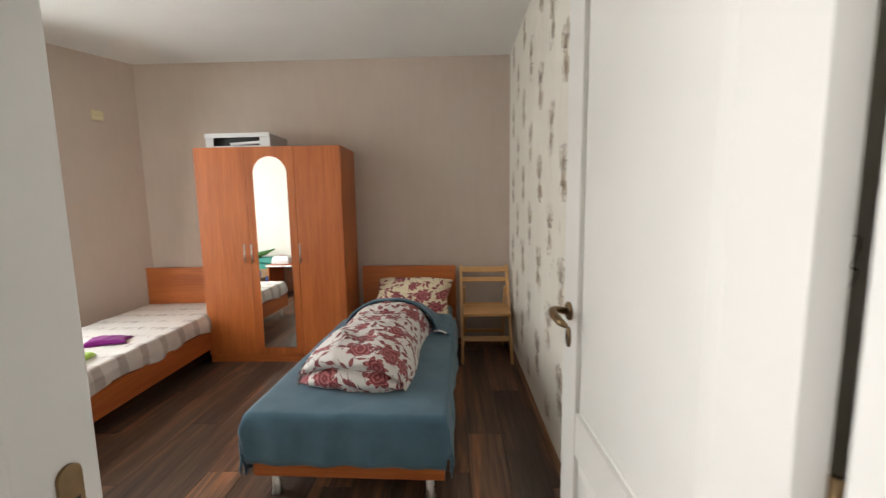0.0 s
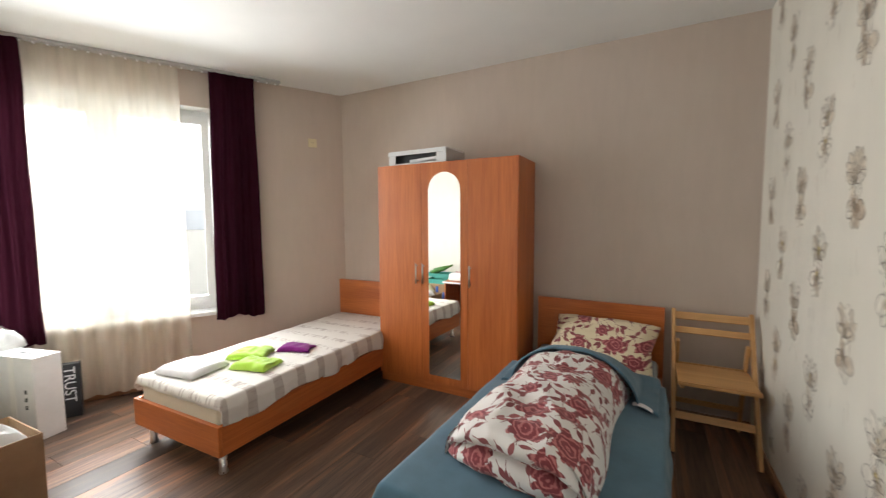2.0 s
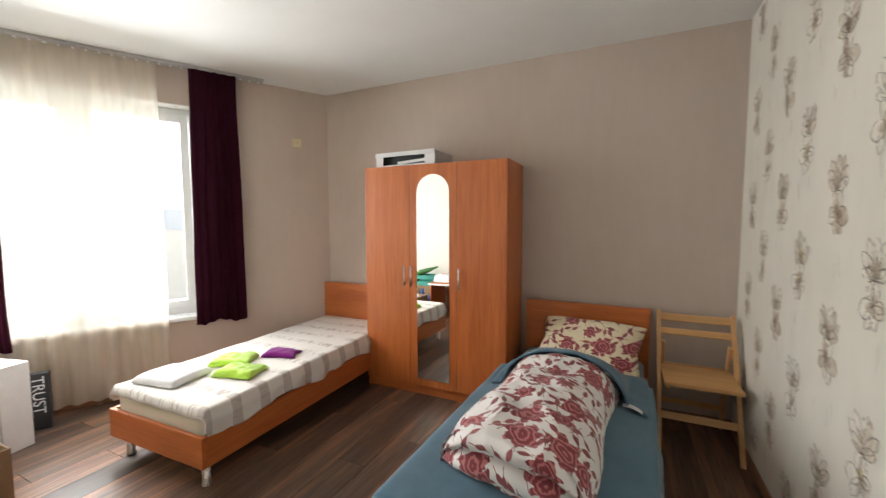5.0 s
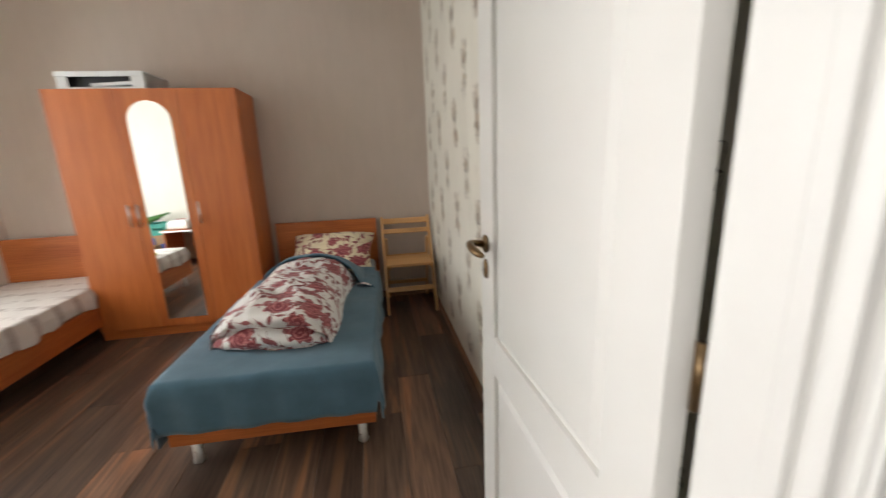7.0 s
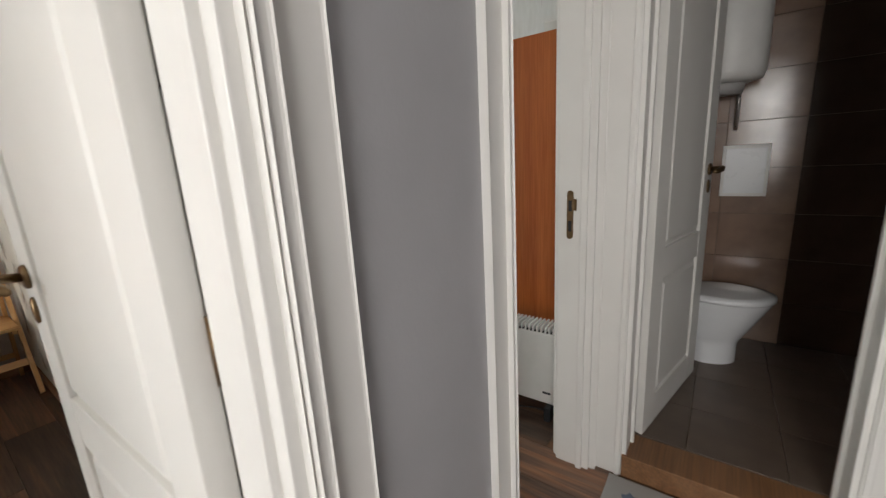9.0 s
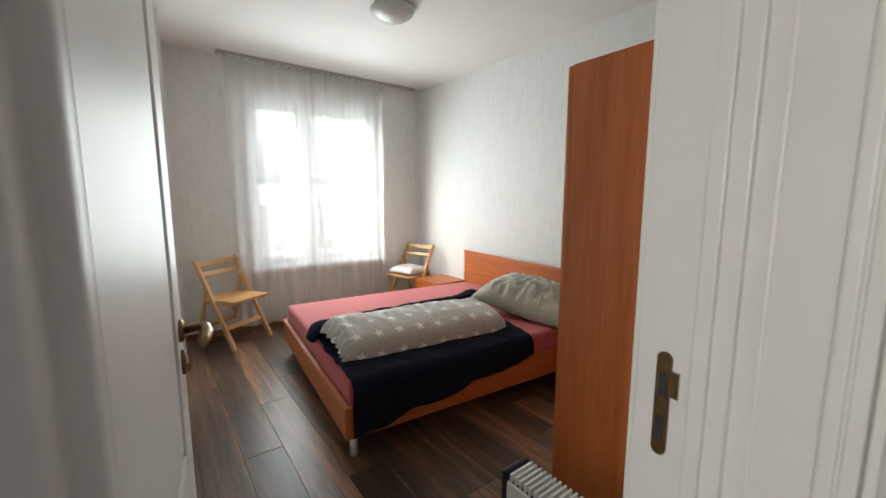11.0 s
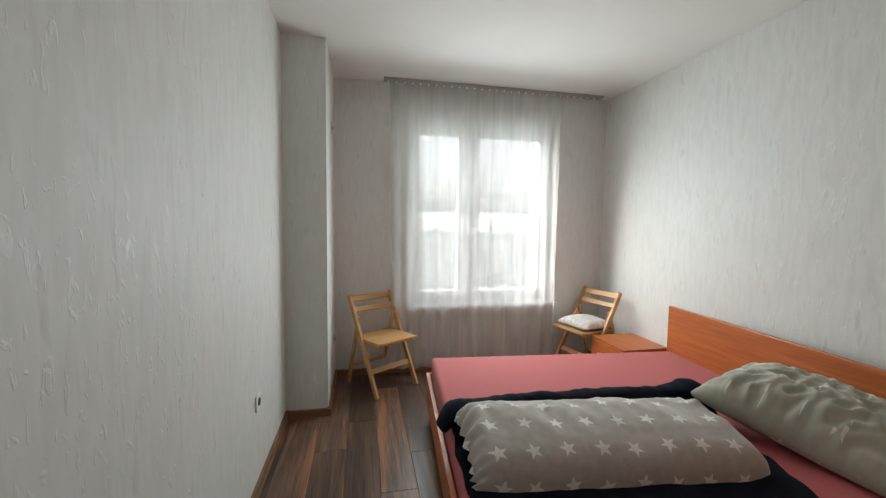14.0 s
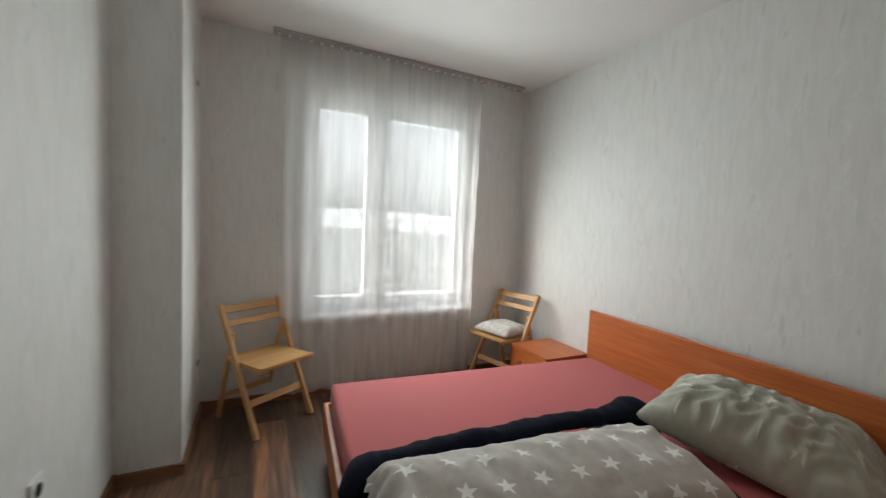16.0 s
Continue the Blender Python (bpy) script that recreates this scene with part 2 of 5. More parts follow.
def rose_print(name, ground):
    """Red roses, leaves and stems scattered on a pale cotton."""
    k = cloth(name, ground, 0.85)
    uv = k.coords("UV")
    wob = k.noise(uv, 22, 3)
    x, y, r, g = k.cells(uv, 6.2, 0.8)
    rad = k.math("SQRT", k.math("ADD", k.math("MULTIPLY", x, x), k.math("MULTIPLY", y, y)))
    ang = k.math("ARCTAN2", y, x)
    lobes = k.math("MULTIPLY_ADD", k.math("COSINE", k.math("MULTIPLY_ADD", ang, 7, k.math("MULTIPLY", wob, 9))), 0.012, 0.052)
    size = k.math("MULTIPLY", lobes, k.math("MULTIPLY_ADD", r, 0.7, 0.65))
    flower = k.math("LESS_THAN", rad, size)
    rings = k.math("SINE", k.math("MULTIPLY_ADD", rad, 260, k.math("MULTIPLY", wob, 16)))
    red = k.ramp(rings, ((0.15, (0.25, 0.055, 0.065)), (0.5, (0.45, 0.12, 0.13)), (0.9, (0.54, 0.20, 0.195))))
    cur = k.mix(0.0, ground, ground)
    for sc, turn, tint in ((11.0, 20, (0.27, 0.075, 0.08)), (9.5, -50, (0.37, 0.11, 0.115)), (13.0, 75, (0.30, 0.095, 0.095)), (10.2, 130, (0.24, 0.07, 0.072))):
        uv2 = k.coords("UV", (1, 1, 1), (0, 0, turn))
        lx, ly, lr, lg = k.cells(uv2, sc, 0.9)
        a = k.math("MULTIPLY", lr, 6.283)
        ca, sa = k.math("COSINE", a), k.math("SINE", a)
        u = k.math("ADD", k.math("MULTIPLY", lx, ca), k.math("MULTIPLY", ly, sa))
        v = k.math("SUBTRACT", k.math("MULTIPLY", ly, ca), k.math("MULTIPLY", lx, sa))
        un = k.math("DIVIDE", u, 0.026)
        half = k.math("MULTIPLY", k.math("SUBTRACT", 1.0, k.math("MULTIPLY", un, un)), 0.0115)
        leaf = k.math("LESS_THAN", k.math("ABSOLUTE", v), half)
        stem = k.math("MULTIPLY", k.math("LESS_THAN", k.math("ABSOLUTE", v), 0.0014), k.math("LESS_THAN", k.math("ABSOLUTE", u), 0.055))
        keep = k.math("GREATER_THAN", lg, 0.35)
        cur = k.mix(k.math("MULTIPLY", keep, k.math("MAXIMUM", leaf, stem)), cur, tint)
    cur = k.mix(k.math("MULTIPLY", flower, k.math("GREATER_THAN", g, 0.15)), cur, red)
    k.color(cur)
    return k.m


def star_print(name, ground, star):
    k = cloth(name, ground, 0.9, sheen=0.4)
    uv = k.coords("UV")
    x, y, r, g = k.cells(uv, 7.6, 0.12)
    rad = k.math("SQRT", k.math("ADD", k.math("MULTIPLY", x, x), k.math("MULTIPLY", y, y)))
    ang = k.math("ADD", k.math("ARCTAN2", y, x), k.math("MULTIPLY", r, 1.2))
    tri = k.math("MULTIPLY", k.math("ABSOLUTE", k.math("SUBTRACT", k.math("FRACT", k.math("MULTIPLY", k.math("ADD", ang, 6.3), 0.7958)), 0.5)), 2.0)
    edge = k.math("DIVIDE", 0.0135, k.math("SUBTRACT", 1.0, k.math("MULTIPLY", tri, 0.60)))
    f = k.math("LESS_THAN", rad, edge)
    nz = k.noise(uv, 30, 3)
    k.color(k.mix(f, k.ramp(nz, ((0.3, tuple(c * 0.9 for c in ground)), (0.7, tuple(c * 1.08 for c in ground)))), star))
    return k.m


def stripe_print(name):
    """Cream bedspread with rows of ruched brown-grey dashes."""
    k = cloth(name, (0.74, 0.70, 0.65), 0.9)
    uv = k.coords("UV")
    u, v, _ = k.split(uv)
    band = k.math("SINE", k.math("MULTIPLY", v, 35))
    dash = k.noise(k.coords("UV", (60, 9, 1), (0, 0, 12)), 1.0, 3, 0.5, 0.6)
    on = k.math("MULTIPLY", k.ramp(band, ((0.35, (0, 0, 0)), (0.55, (1, 1, 1)))), k.ramp(dash, ((0.50, (0, 0, 0)), (0.58, (1, 1, 1)))))
    side = k.math("GREATER_THAN", k.math("ABSOLUTE", k.math("SUBTRACT", u, 0.415)), 0.425)
    block = k.math("MULTIPLY", side, k.ramp(band, ((0.45, (0, 0, 0)), (0.5, (1, 1, 1)))))
    on = k.math("MAXIMUM", on, k.math("MULTIPLY", block, 0.75))
    k.color(k.mix(k.math("MULTIPLY", on, 0.62), (0.76, 0.72, 0.67), (0.33, 0.25, 0.22)))
    k.bump(dash, 0.5, 0.004)
    return k.m


M_ROSE = rose_print("rose_cotton", (0.80, 0.77, 0.745))
M_ROSE_CREAM = rose_print("rose_cotton_cream", (0.76, 0.66, 0.47))
M_STAR = star_print("star_fleece", (0.52, 0.475, 0.43), (0.88, 0.86, 0.83))
M_STAR_OLIVE = star_print("star_cotton", (0.45, 0.445, 0.365), (0.74, 0.73, 0.65))
M_STRIPE = stripe_print("ruched_bedspread")
M_BLUEBLANKET = cloth("blue_fleece", (0.085, 0.165, 0.225), 0.95, sheen=0.25).m
M_GREYSHEET = cloth("grey_sheet", (0.26, 0.29, 0.31), 0.9).m
M_NAVY = cloth("navy_fleece", (0.006, 0.008, 0.018), 0.95, sheen=0.0).m
M_CORAL = cloth("coral_sheet", (0.50, 0.105, 0.105), 0.85).m
M_MATTRESS = cloth("cream_mattress", (0.70, 0.63, 0.50), 0.9).m
M_LIME = cloth("lime_towel", (0.42, 0.68, 0.07), 0.95, sheen=0.5).m
M_PURPLETOWEL = cloth("purple_cloth", (0.22, 0.015, 0.20), 0.9).m
M_TOWEL = cloth("white_towel", (0.74, 0.73, 0.74), 0.95).m
M_BAG = plain("cloudy_plastic_bag", (0.66, 0.66, 0.64), 0.3, 0, 0.15, 14, 0.3, 18)
M_YBAG = plain("yellowish_bag", (0.74, 0.70, 0.46), 0.35, 0, 0.12, 14, 0.3, 18)
M_MAT = cloth("grey_mat", (0.36, 0.345, 0.325), 0.95).m
M_MATBLUE = cloth("slate_blue_print", (0.13, 0.16, 0.22), 0.95).m

# ---- helpers for building ----


def place(bm, m):
    bmesh.ops.transform(bm, matrix=m, verts=bm.verts)
    return bm


def slab(bm, x0, x1, y0, y1, z0, z1, bevel=0.0, seg=2):
    """Adds a box, with rounded edges where bevel is given."""
    geo = bmesh.ops.create_cube(bm, size=1)["verts"]
    for v in geo:
        v.co = Vector((x0 + (v.co.x + 0.5) * (x1 - x0), y0 + (v.co.y + 0.5) * (y1 - y0), z0 + (v.co.z + 0.5) * (z1 - z0)))
    if bevel:
        es = list({e for v in geo for e in v.link_edges})
        bmesh.ops.bevel(bm, geom=es, offset=bevel, segments=seg, affect="EDGES", profile=0.6)
    return bm


def box(x0, x1, y0, y1, z0, z1, bevel=0.0, seg=2):
    return slab(bmesh.new(), x0, x1, y0, y1, z0, z1, bevel, seg)


def tube(bm, pts, radius, seg=10):
    """Adds a round bar along points; radius is a number or a list."""
    pts = [Vector(p) for p in pts]
    rings = []
    for i, p in enumerate(pts):
        d = (pts[min(i + 1, len(pts) - 1)] - pts[max(i - 1, 0)]).normalized()
        up = Vector((0, 0, 1)) if abs(d.z) < 0.9 else Vector((1, 0, 0))
        a = d.cross(up).normalized()
        b = d.cross(a)
        r = radius[i] if isinstance(radius, (list, tuple)) else radius
        rings.append([bm.verts.new(p + (a * math.cos(6.2832 * j / seg) + b * math.sin(6.2832 * j / seg)) * r) for j in range(seg)])
    for ra, rb in zip(rings, rings[1:]):
        for j in range(seg):
            bm.faces.new((ra[j], ra[(j + 1) % seg], rb[(j + 1) % seg], rb[j]))
    bm.faces.new(rings[0][::-1])
    bm.faces.new(rings[-1])
    return bm


def lathe(bm, profile, seg=28, cx=0.0, cy=0.0, sx=1.0, sy=1.0):
    """Adds a body of revolution from (radius, z) pairs."""
    rings = [[bm.verts.new((cx + sx * r * math.cos(6.2832 * j / seg), cy + sy * r * math.sin(6.2832 * j / seg), z)) for j in range(seg)] for r, z in profile]
    for ra, rb in zip(rings, rings[1:]):
        for j in range(seg):
            bm.faces.new((ra[j], ra[(j + 1) % seg], rb[(j + 1) % seg], rb[j]))
    bm.faces.new(rings[0][::-1])
    bm.faces.new(rings[-1])
    return bm


def sheet(f, nu, nv, closed=False):
    """A grid of points f(u, v), u and v from 0 to 1, with metres in the UV map from the row lengths."""
    bm = bmesh.new()
    uvl = bm.loops.layers.uv.new("UVMap")
    g = [[bm.verts.new(f(i / nu, j / nv)) for j in range(nv + 1)] for i in range(nu + 1)]
    us, vs = [0.0], [0.0]
    mj, mi = nv // 2, nu // 2
    for i in range(nu):
        us.append(us[-1] + (g[i + 1][mj].co - g[i][mj].co).length)
    for j in range(nv):
        vs.append(vs[-1] + (g[mi][j + 1].co - g[mi][j].co).length)
    for i in range(nu):
        for j in range(nv):
            fc = bm.faces.new((g[i][j], g[i + 1][j], g[i + 1][j + 1], g[i][j + 1]))
            for lp, (a, b) in zip(fc.loops, ((i, j), (i + 1, j), (i + 1, j + 1), (i, j + 1))):
                lp[uvl].uv = (us[a], vs[b])
    return bm


def mesh(name, bm, mat, smooth=False):
    me = bpy.data.meshes.new(name)
    bmesh.ops.recalc_face_normals(bm, faces=bm.faces)
    for fc in bm.faces:
        fc.smooth = smooth
    bm.to_mesh(me)
    bm.free()
    if mat:
        me.materials.append(mat)
    return me


def part(name, bm, mat, parent, label="", smooth=False):
    ob = new(name, mesh(name, bm, mat, smooth))
    ob.parent = parent
    return tagged(ob, label)


def thing(name, m, label, category, group="", kind=""):
    ob = new(name)
    ob.empty_display_size = 0.1
    ob.matrix_basis = m
    return tagged(ob, label, category, group, kind)


def single(name, bm, mat, m, label, category, group="", kind="", smooth=False):
    ob = new(name, mesh(name, bm, mat, smooth))
    ob.matrix_basis = m
    return tagged(ob, label, category, group, kind)


def structure(name, bm, mat, label, category):
    return single(name, bm, mat, Matrix(), label, category, kind="structure")


def thick(ob, t):
    md = ob.modifiers.new("thickness", "SOLIDIFY")
    md.thickness, md.offset = t, 0.0
    return ob


def n3(x, y, z=0.0, s=1.0):
    return noise.noise(Vector((x * s, y * s, z)))


def lerp(a, b, t):
    return a + (b - a) * t


def text(name, body, size, mat, m, parent):
    cu = bpy.data.curves.new(name, "FONT")
    cu.body, cu.size, cu.align_x, cu.align_y, cu.extrude = body, size, "CENTER", "CENTER", 0.0006
    cu.materials.append(mat)
    ob = new(name, cu)
    ob.parent = parent
    ob.matrix_basis = m
    return ob

# ---- setting ----
H = 2.622
CX, CY, SLANT = -2.563, 3.719, -119.0
WEST = pose(CX, CY, 0, 0, 0, SLANT)  # x runs along the slanted wall from the far corner, y into the room

area_lamp("window_light_west", WEST @ Vector((1.87, -0.32, 1.46)), WEST @ Vector((1.87, 1.0, 1.25)), 2.1, 2.2, LAMP_WEST, (0.95, 0.985, 1.0))
# unseen fill lamp added on the room side of the curtains
area_lamp("window_fill_west", WEST @ Vector((1.75, 0.29, 1.38)), WEST @ Vector((1.75, 1.29, 1.22)), 1.4, 1.5, LAMP_WEST * 0.72, (0.95, 0.985, 1.0))
# unseen lamp in an added opening; the hall is lit from the west
area_lamp("opening_light_hall", (-1.52, -0.70, 1.5), (0.0, -0.35, 1.3), 0.95, 1.3, LAMP_HALL, (1.0, 0.97, 0.94))
area_lamp("window_light_north", (2.75, 5.10, 1.6), (2.75, 3.2, 1.45), 2.2, 2.2, LAMP_NORTH * 2.0, (0.90, 1.0, 1.0))
# fill lamp added before the voile, so the room brightens but not the cloth
area_lamp("window_fill_north", (2.68, 4.16, 1.42), (2.68, 3.16, 1.25), 1.25, 1.4, LAMP_NORTH, (0.89, 1.0, 0.99))


def pierced(x0, x1, y0, y1, z0, z1, holes):
    """A wall along x with rectangular holes (x0, x1, z0, z1)."""
    bm = bmesh.new()
    at = x0
    for a, b, lo, hi in sorted(holes):
        slab(bm, at, a, y0, y1, z0, z1)
        if lo > z0:
            slab(bm, a, b, y0, y1, z0, lo)
        slab(bm, a, b, y0, y1, hi, z1)
        at = b
    slab(bm, at, x1, y0, y1, z0, z1)
    return bm


D1 = (-0.06, 0.70)
D2 = (1.19, 1.875)
DOOR_H = 2.02
floor = structure("floor", box(-4.9, 4.2, -1.5, 4.6, -0.2, -0.014), M_DARK, "dark subfloor under brown laminate planks", "floor")
structure("ceiling", box(-4.9, 4.3, -1.5, 4.7, H, H + 0.15), M_CEIL, "white painted plaster ceiling", "ceiling")
structure("wall_north", box(-2.9, 0.95, CY, CY + 0.2, -0.05, H), M_BEIGE, "beige striped wallpaper on a bedroom wall", "wall")
wall_east = structure("wall_east", box(0.825, 0.95, 0.48, CY, -0.05, H), M_CREAM, "cream wallpaper with sketched brown flowers", "wall")
wall_west = structure("wall_west", place(pierced(-0.3, 4.3, -0.28, 0, -0.05, H, [(1.10, 2.64, 0.59, 2.33)]), WEST), M_BEIGE, "beige wallpapered slanting wall with a window", "wall")
structure("wall_south_a", pierced(-4.9, 0.95, 0.40, 0.48, -0.05, H, [(*D1, -0.05, DOOR_H)]), M_CREAM, "cream wallpapered wall with a doorway", "wall")
structure("wall_south_b", pierced(0.95, 4.2, 0.40, 0.48, -0.05, H, [(*D2, -0.05, DOOR_H)]), M_EMBOSS, "white embossed wallpaper wall with a doorway", "wall")
structure("wall_hall", pierced(-1.7, 4.2, 0.36, 0.40, -0.05, H, [(*D1, -0.05, DOOR_H), (*D2, -0.05, DOOR_H)]), M_GREYPAINT, "grey painted hallway wall between two doorways", "wall")
structure("wall_left", box(0.95, 1.09, 0.48, 3.66, -0.05, H), M_EMBOSS, "white embossed wallpaper wall with glossy flecks", "wall")
structure("wall_pier", box(0.95, 1.375, 3.66, 4.39, -0.05, H), M_EMBOSS, "white wallpapered pier beside the window wall", "wall")
structure("wall_window", pierced(0.95, 4.2, 4.39, 4.68, -0.05, H, [(2.02, 3.475, 0.615, 2.32)]), M_EMBOSS, "white wallpapered wall with a tall window", "wall")
structure("wall_right", box(4.0, 4.2, 0.48, 4.39, -0.05, H), M_EMBOSS, "white embossed wallpaper wall behind the bed", "wall")
structure("wall_hall_south", box(-1.7, 4.2, -1.5, -1.3, -0.05, H), M_GREYPAINT, "grey painted hallway wall", "wall")
# the opening in this unseen end wall is added for the hall lamp
structure("wall_hall_west", place(pierced(-1.3, 0.36, 1.5, 1.7, -0.05, H, [(-1.2, -0.2, 0.85, 2.15)]), pose(0, 0, 0, 0, 0, 90)), M_GREYPAINT, "grey painted hallway end wall", "wall")
BY0, BY1 = -0.37, 0.245
bw = pierced(-1.3, 0.36, -0.05, 0.07, -0.05, H, [(BY0, BY1, -0.05, DOOR_H + 0.09)])
structure("wall_bathroom", place(bw, pose(1.98, 0, 0, 0, 0, 90)), M_GREYPAINT, "grey painted wall with the bathroom doorway", "wall")


def skirting(name, a, b, lead, mat=None):
    """A skirting board along a wall from a to b on the plan; lead turns it to the room's side."""
    a, b = Vector((*a, 0)), Vector((*b, 0))
    d = b - a
    bm = box(0, d.length, 0, 0.014 * lead, 0, 0.058, 0.004, 1)
    ob = single(name, bm, M_SKIRT, Matrix.Translation(a) @ Matrix.Rotation(math.atan2(d.y, d.x), 4, "Z"), "brown wooden skirting board along the wall", "skirting", kind="structure")
    return ob


skirting("baseboard", (-2.56, CY), (0.825, CY), -1)
skirting("baseboard", (0.825, 0.56), (0.825, CY), 1)
skirting("baseboard", (CX, CY), (CX - 0.485 * 3.6, CY - 0.875 * 3.6), 1)
skirting("baseboard", (1.09, 0.56), (1.09, 3.66), -1)
skirting("baseboard", (1.09, 3.66), (1.389, 3.66), -1)
skirting("baseboard", (1.375, 3.66), (1.375, 4.39), -1)
skirting("baseboard", (1.375, 4.39), (4.0, 4.39), -1)
skirting("baseboard", (4.0, 0.5), (4.0, 4.39), 1)
skirting("baseboard", (0.79, 0.36), (1.10, 0.36), -1)

# ---- doors ----


def casing(name, x0, x1, z, y, side, wl, wr, parent):
    """Stepped trim round an opening; side is the way it stands proud along y."""
    for a, b in ((x0 - wl, x0), (x1, x1 + wr)):
        bm = bmesh.new()
        slab(bm, a, b, y, y + side * 0.014, 0, z + 0.075, 0.004)
        if b - a > 0.05:
            inner = (b - 0.022, b - 0.004) if b == x0 else (a + 0.004, a + 0.022)
            slab(bm, *inner, y + side * 0.012, y + side * 0.022, 0, z + 0.03, 0.004)
        part("casing", bm, M_TRIM, parent)
    bm = bmesh.new()
    slab(bm, x0, x1, y, y + side * 0.014, z, z + 0.075, 0.004)
    slab(bm, x0 - 0.02, x1 + 0.02, y + side * 0.012, y + side * 0.02, z + 0.006, z + 0.026, 0.003)
    part("casing", bm, M_TRIM, parent)


def door_lining(name, x0, x1, z, y0, y1, m, label, wl, wr, sides):
    root = thing(name, m, label, "door frame", kind="structure")
    for a, b in ((x0 - 0.002, x0 + 0.016), (x1 - 0.016, x1 + 0.002)):
        part("jamb", box(a, b, y0 - 0.004, y1 + 0.004, 0, z, 0.003), M_TRIM, root)
        c = (a + 0.014, b + 0.012) if a < x0 + 0.001 and b < (x0 + x1) / 2 else (a - 0.012, b - 0.014)
        part("stop", box(*c, y0 + 0.02, y1 - 0.078, 0, z - 0.016, 0.003), M_TRIM, root)
    part("head_jamb", box(x0 + 0.016, x1 - 0.016, y0 - 0.004, y1 + 0.004, z - 0.016, z + 0.002, 0.003), M_TRIM, root)
    for y, s in sides:
        casing("casing", x0, x1, z, y, s, wl, wr, root)
    return root


def strike_plate(x, y, z0, z1, side, parent):
    """Latch plate with rounded ends and two dark mortises, on a jamb face."""
    bm = bmesh.new()
    n = 10
    ring = []
    for i in range(n + 1):
        a = math.pi * i / n
        ring.append((math.cos(a) * 0.011, z1 - 0.011 + math.sin(a) * 0.011))
    for i in range(n + 1):
        a = math.pi + math.pi * i / n
        ring.append((math.cos(a) * 0.011, z0 + 0.011 + math.sin(a) * 0.011))
    fr = [bm.verts.new((x + side * 0.0035, y + p, q)) for p, q in ring]
    bk = [bm.verts.new((x, y + p, q)) for p, q in ring]
    bm.faces.new(fr)
    for i in range(len(ring)):
        bm.faces.new((fr[i], fr[(i + 1) % len(ring)], bk[(i + 1) % len(ring)], bk[i]))
    zc = lerp(z0, z1, 0.70)
    slab(bm, x, x + side * 0.004, y - 0.022, y - 0.010, zc - 0.018, zc + 0.022, 0.001)
    p = part("strike_plate", bm, M_BRONZE, parent, "antique bronze strike plate")
    for a, b in ((0.16, 0.38), (0.58, 0.80)):
        part("mortise", box(x + side * 0.0036, x + side * 0.0042, y - 0.006, y + 0.006, lerp(z0, z1, a), lerp(z0, z1, b)), M_DARK, p)


def lever(parent, y, s, x, z, turn):
    """Bronze lever on a rose with a key escutcheon below; s is the face it stands on."""
    bm = bmesh.new()
    rose = [(0.001, 0.0), (0.026, 0.0), (0.026, 0.006), (0.020, 0.010), (0.001, 0.010)]
    lathe(bm, rose, 22)
    place(bm, pose(x, y, z, -90 * s, 0, 0))
    h = part("handle", bm, M_BRONZE, parent, "antique bronze lever handle", True)
    bm = bmesh.new()
    ends = [(0, 0.008), (0, 0.040), (-0.012, 0.052), (-0.04, 0.056), (-0.08, 0.052), (-0.112, 0.047)]
    tube(bm, [(x + a, y + s * b, z + 0.006 * math.sin(i)) for i, (a, b) in enumerate(ends)], [0.010, 0.010, 0.011, 0.012, 0.011, 0.007], 12)
    part("lever", bm, M_BRONZE, h, "", True)
    bm = lathe(bmesh.new(), [(0.001, 0.0), (0.022, 0.0), (0.022, 0.005), (0.016, 0.008), (0.001, 0.008)], 22, 0, 0, 0.75, 1.35)
    place(bm, pose(x, y, z - 0.075, -90 * s, 0, 0))
    e = part("escutcheon", bm, M_BRONZE, parent, "oval bronze keyhole plate", True)
    part("keyhole", box(x - 0.003, x + 0.003, y + s * 0.0075, y + s * 0.0085, z - 0.084, z - 0.066), M_DARK, e)


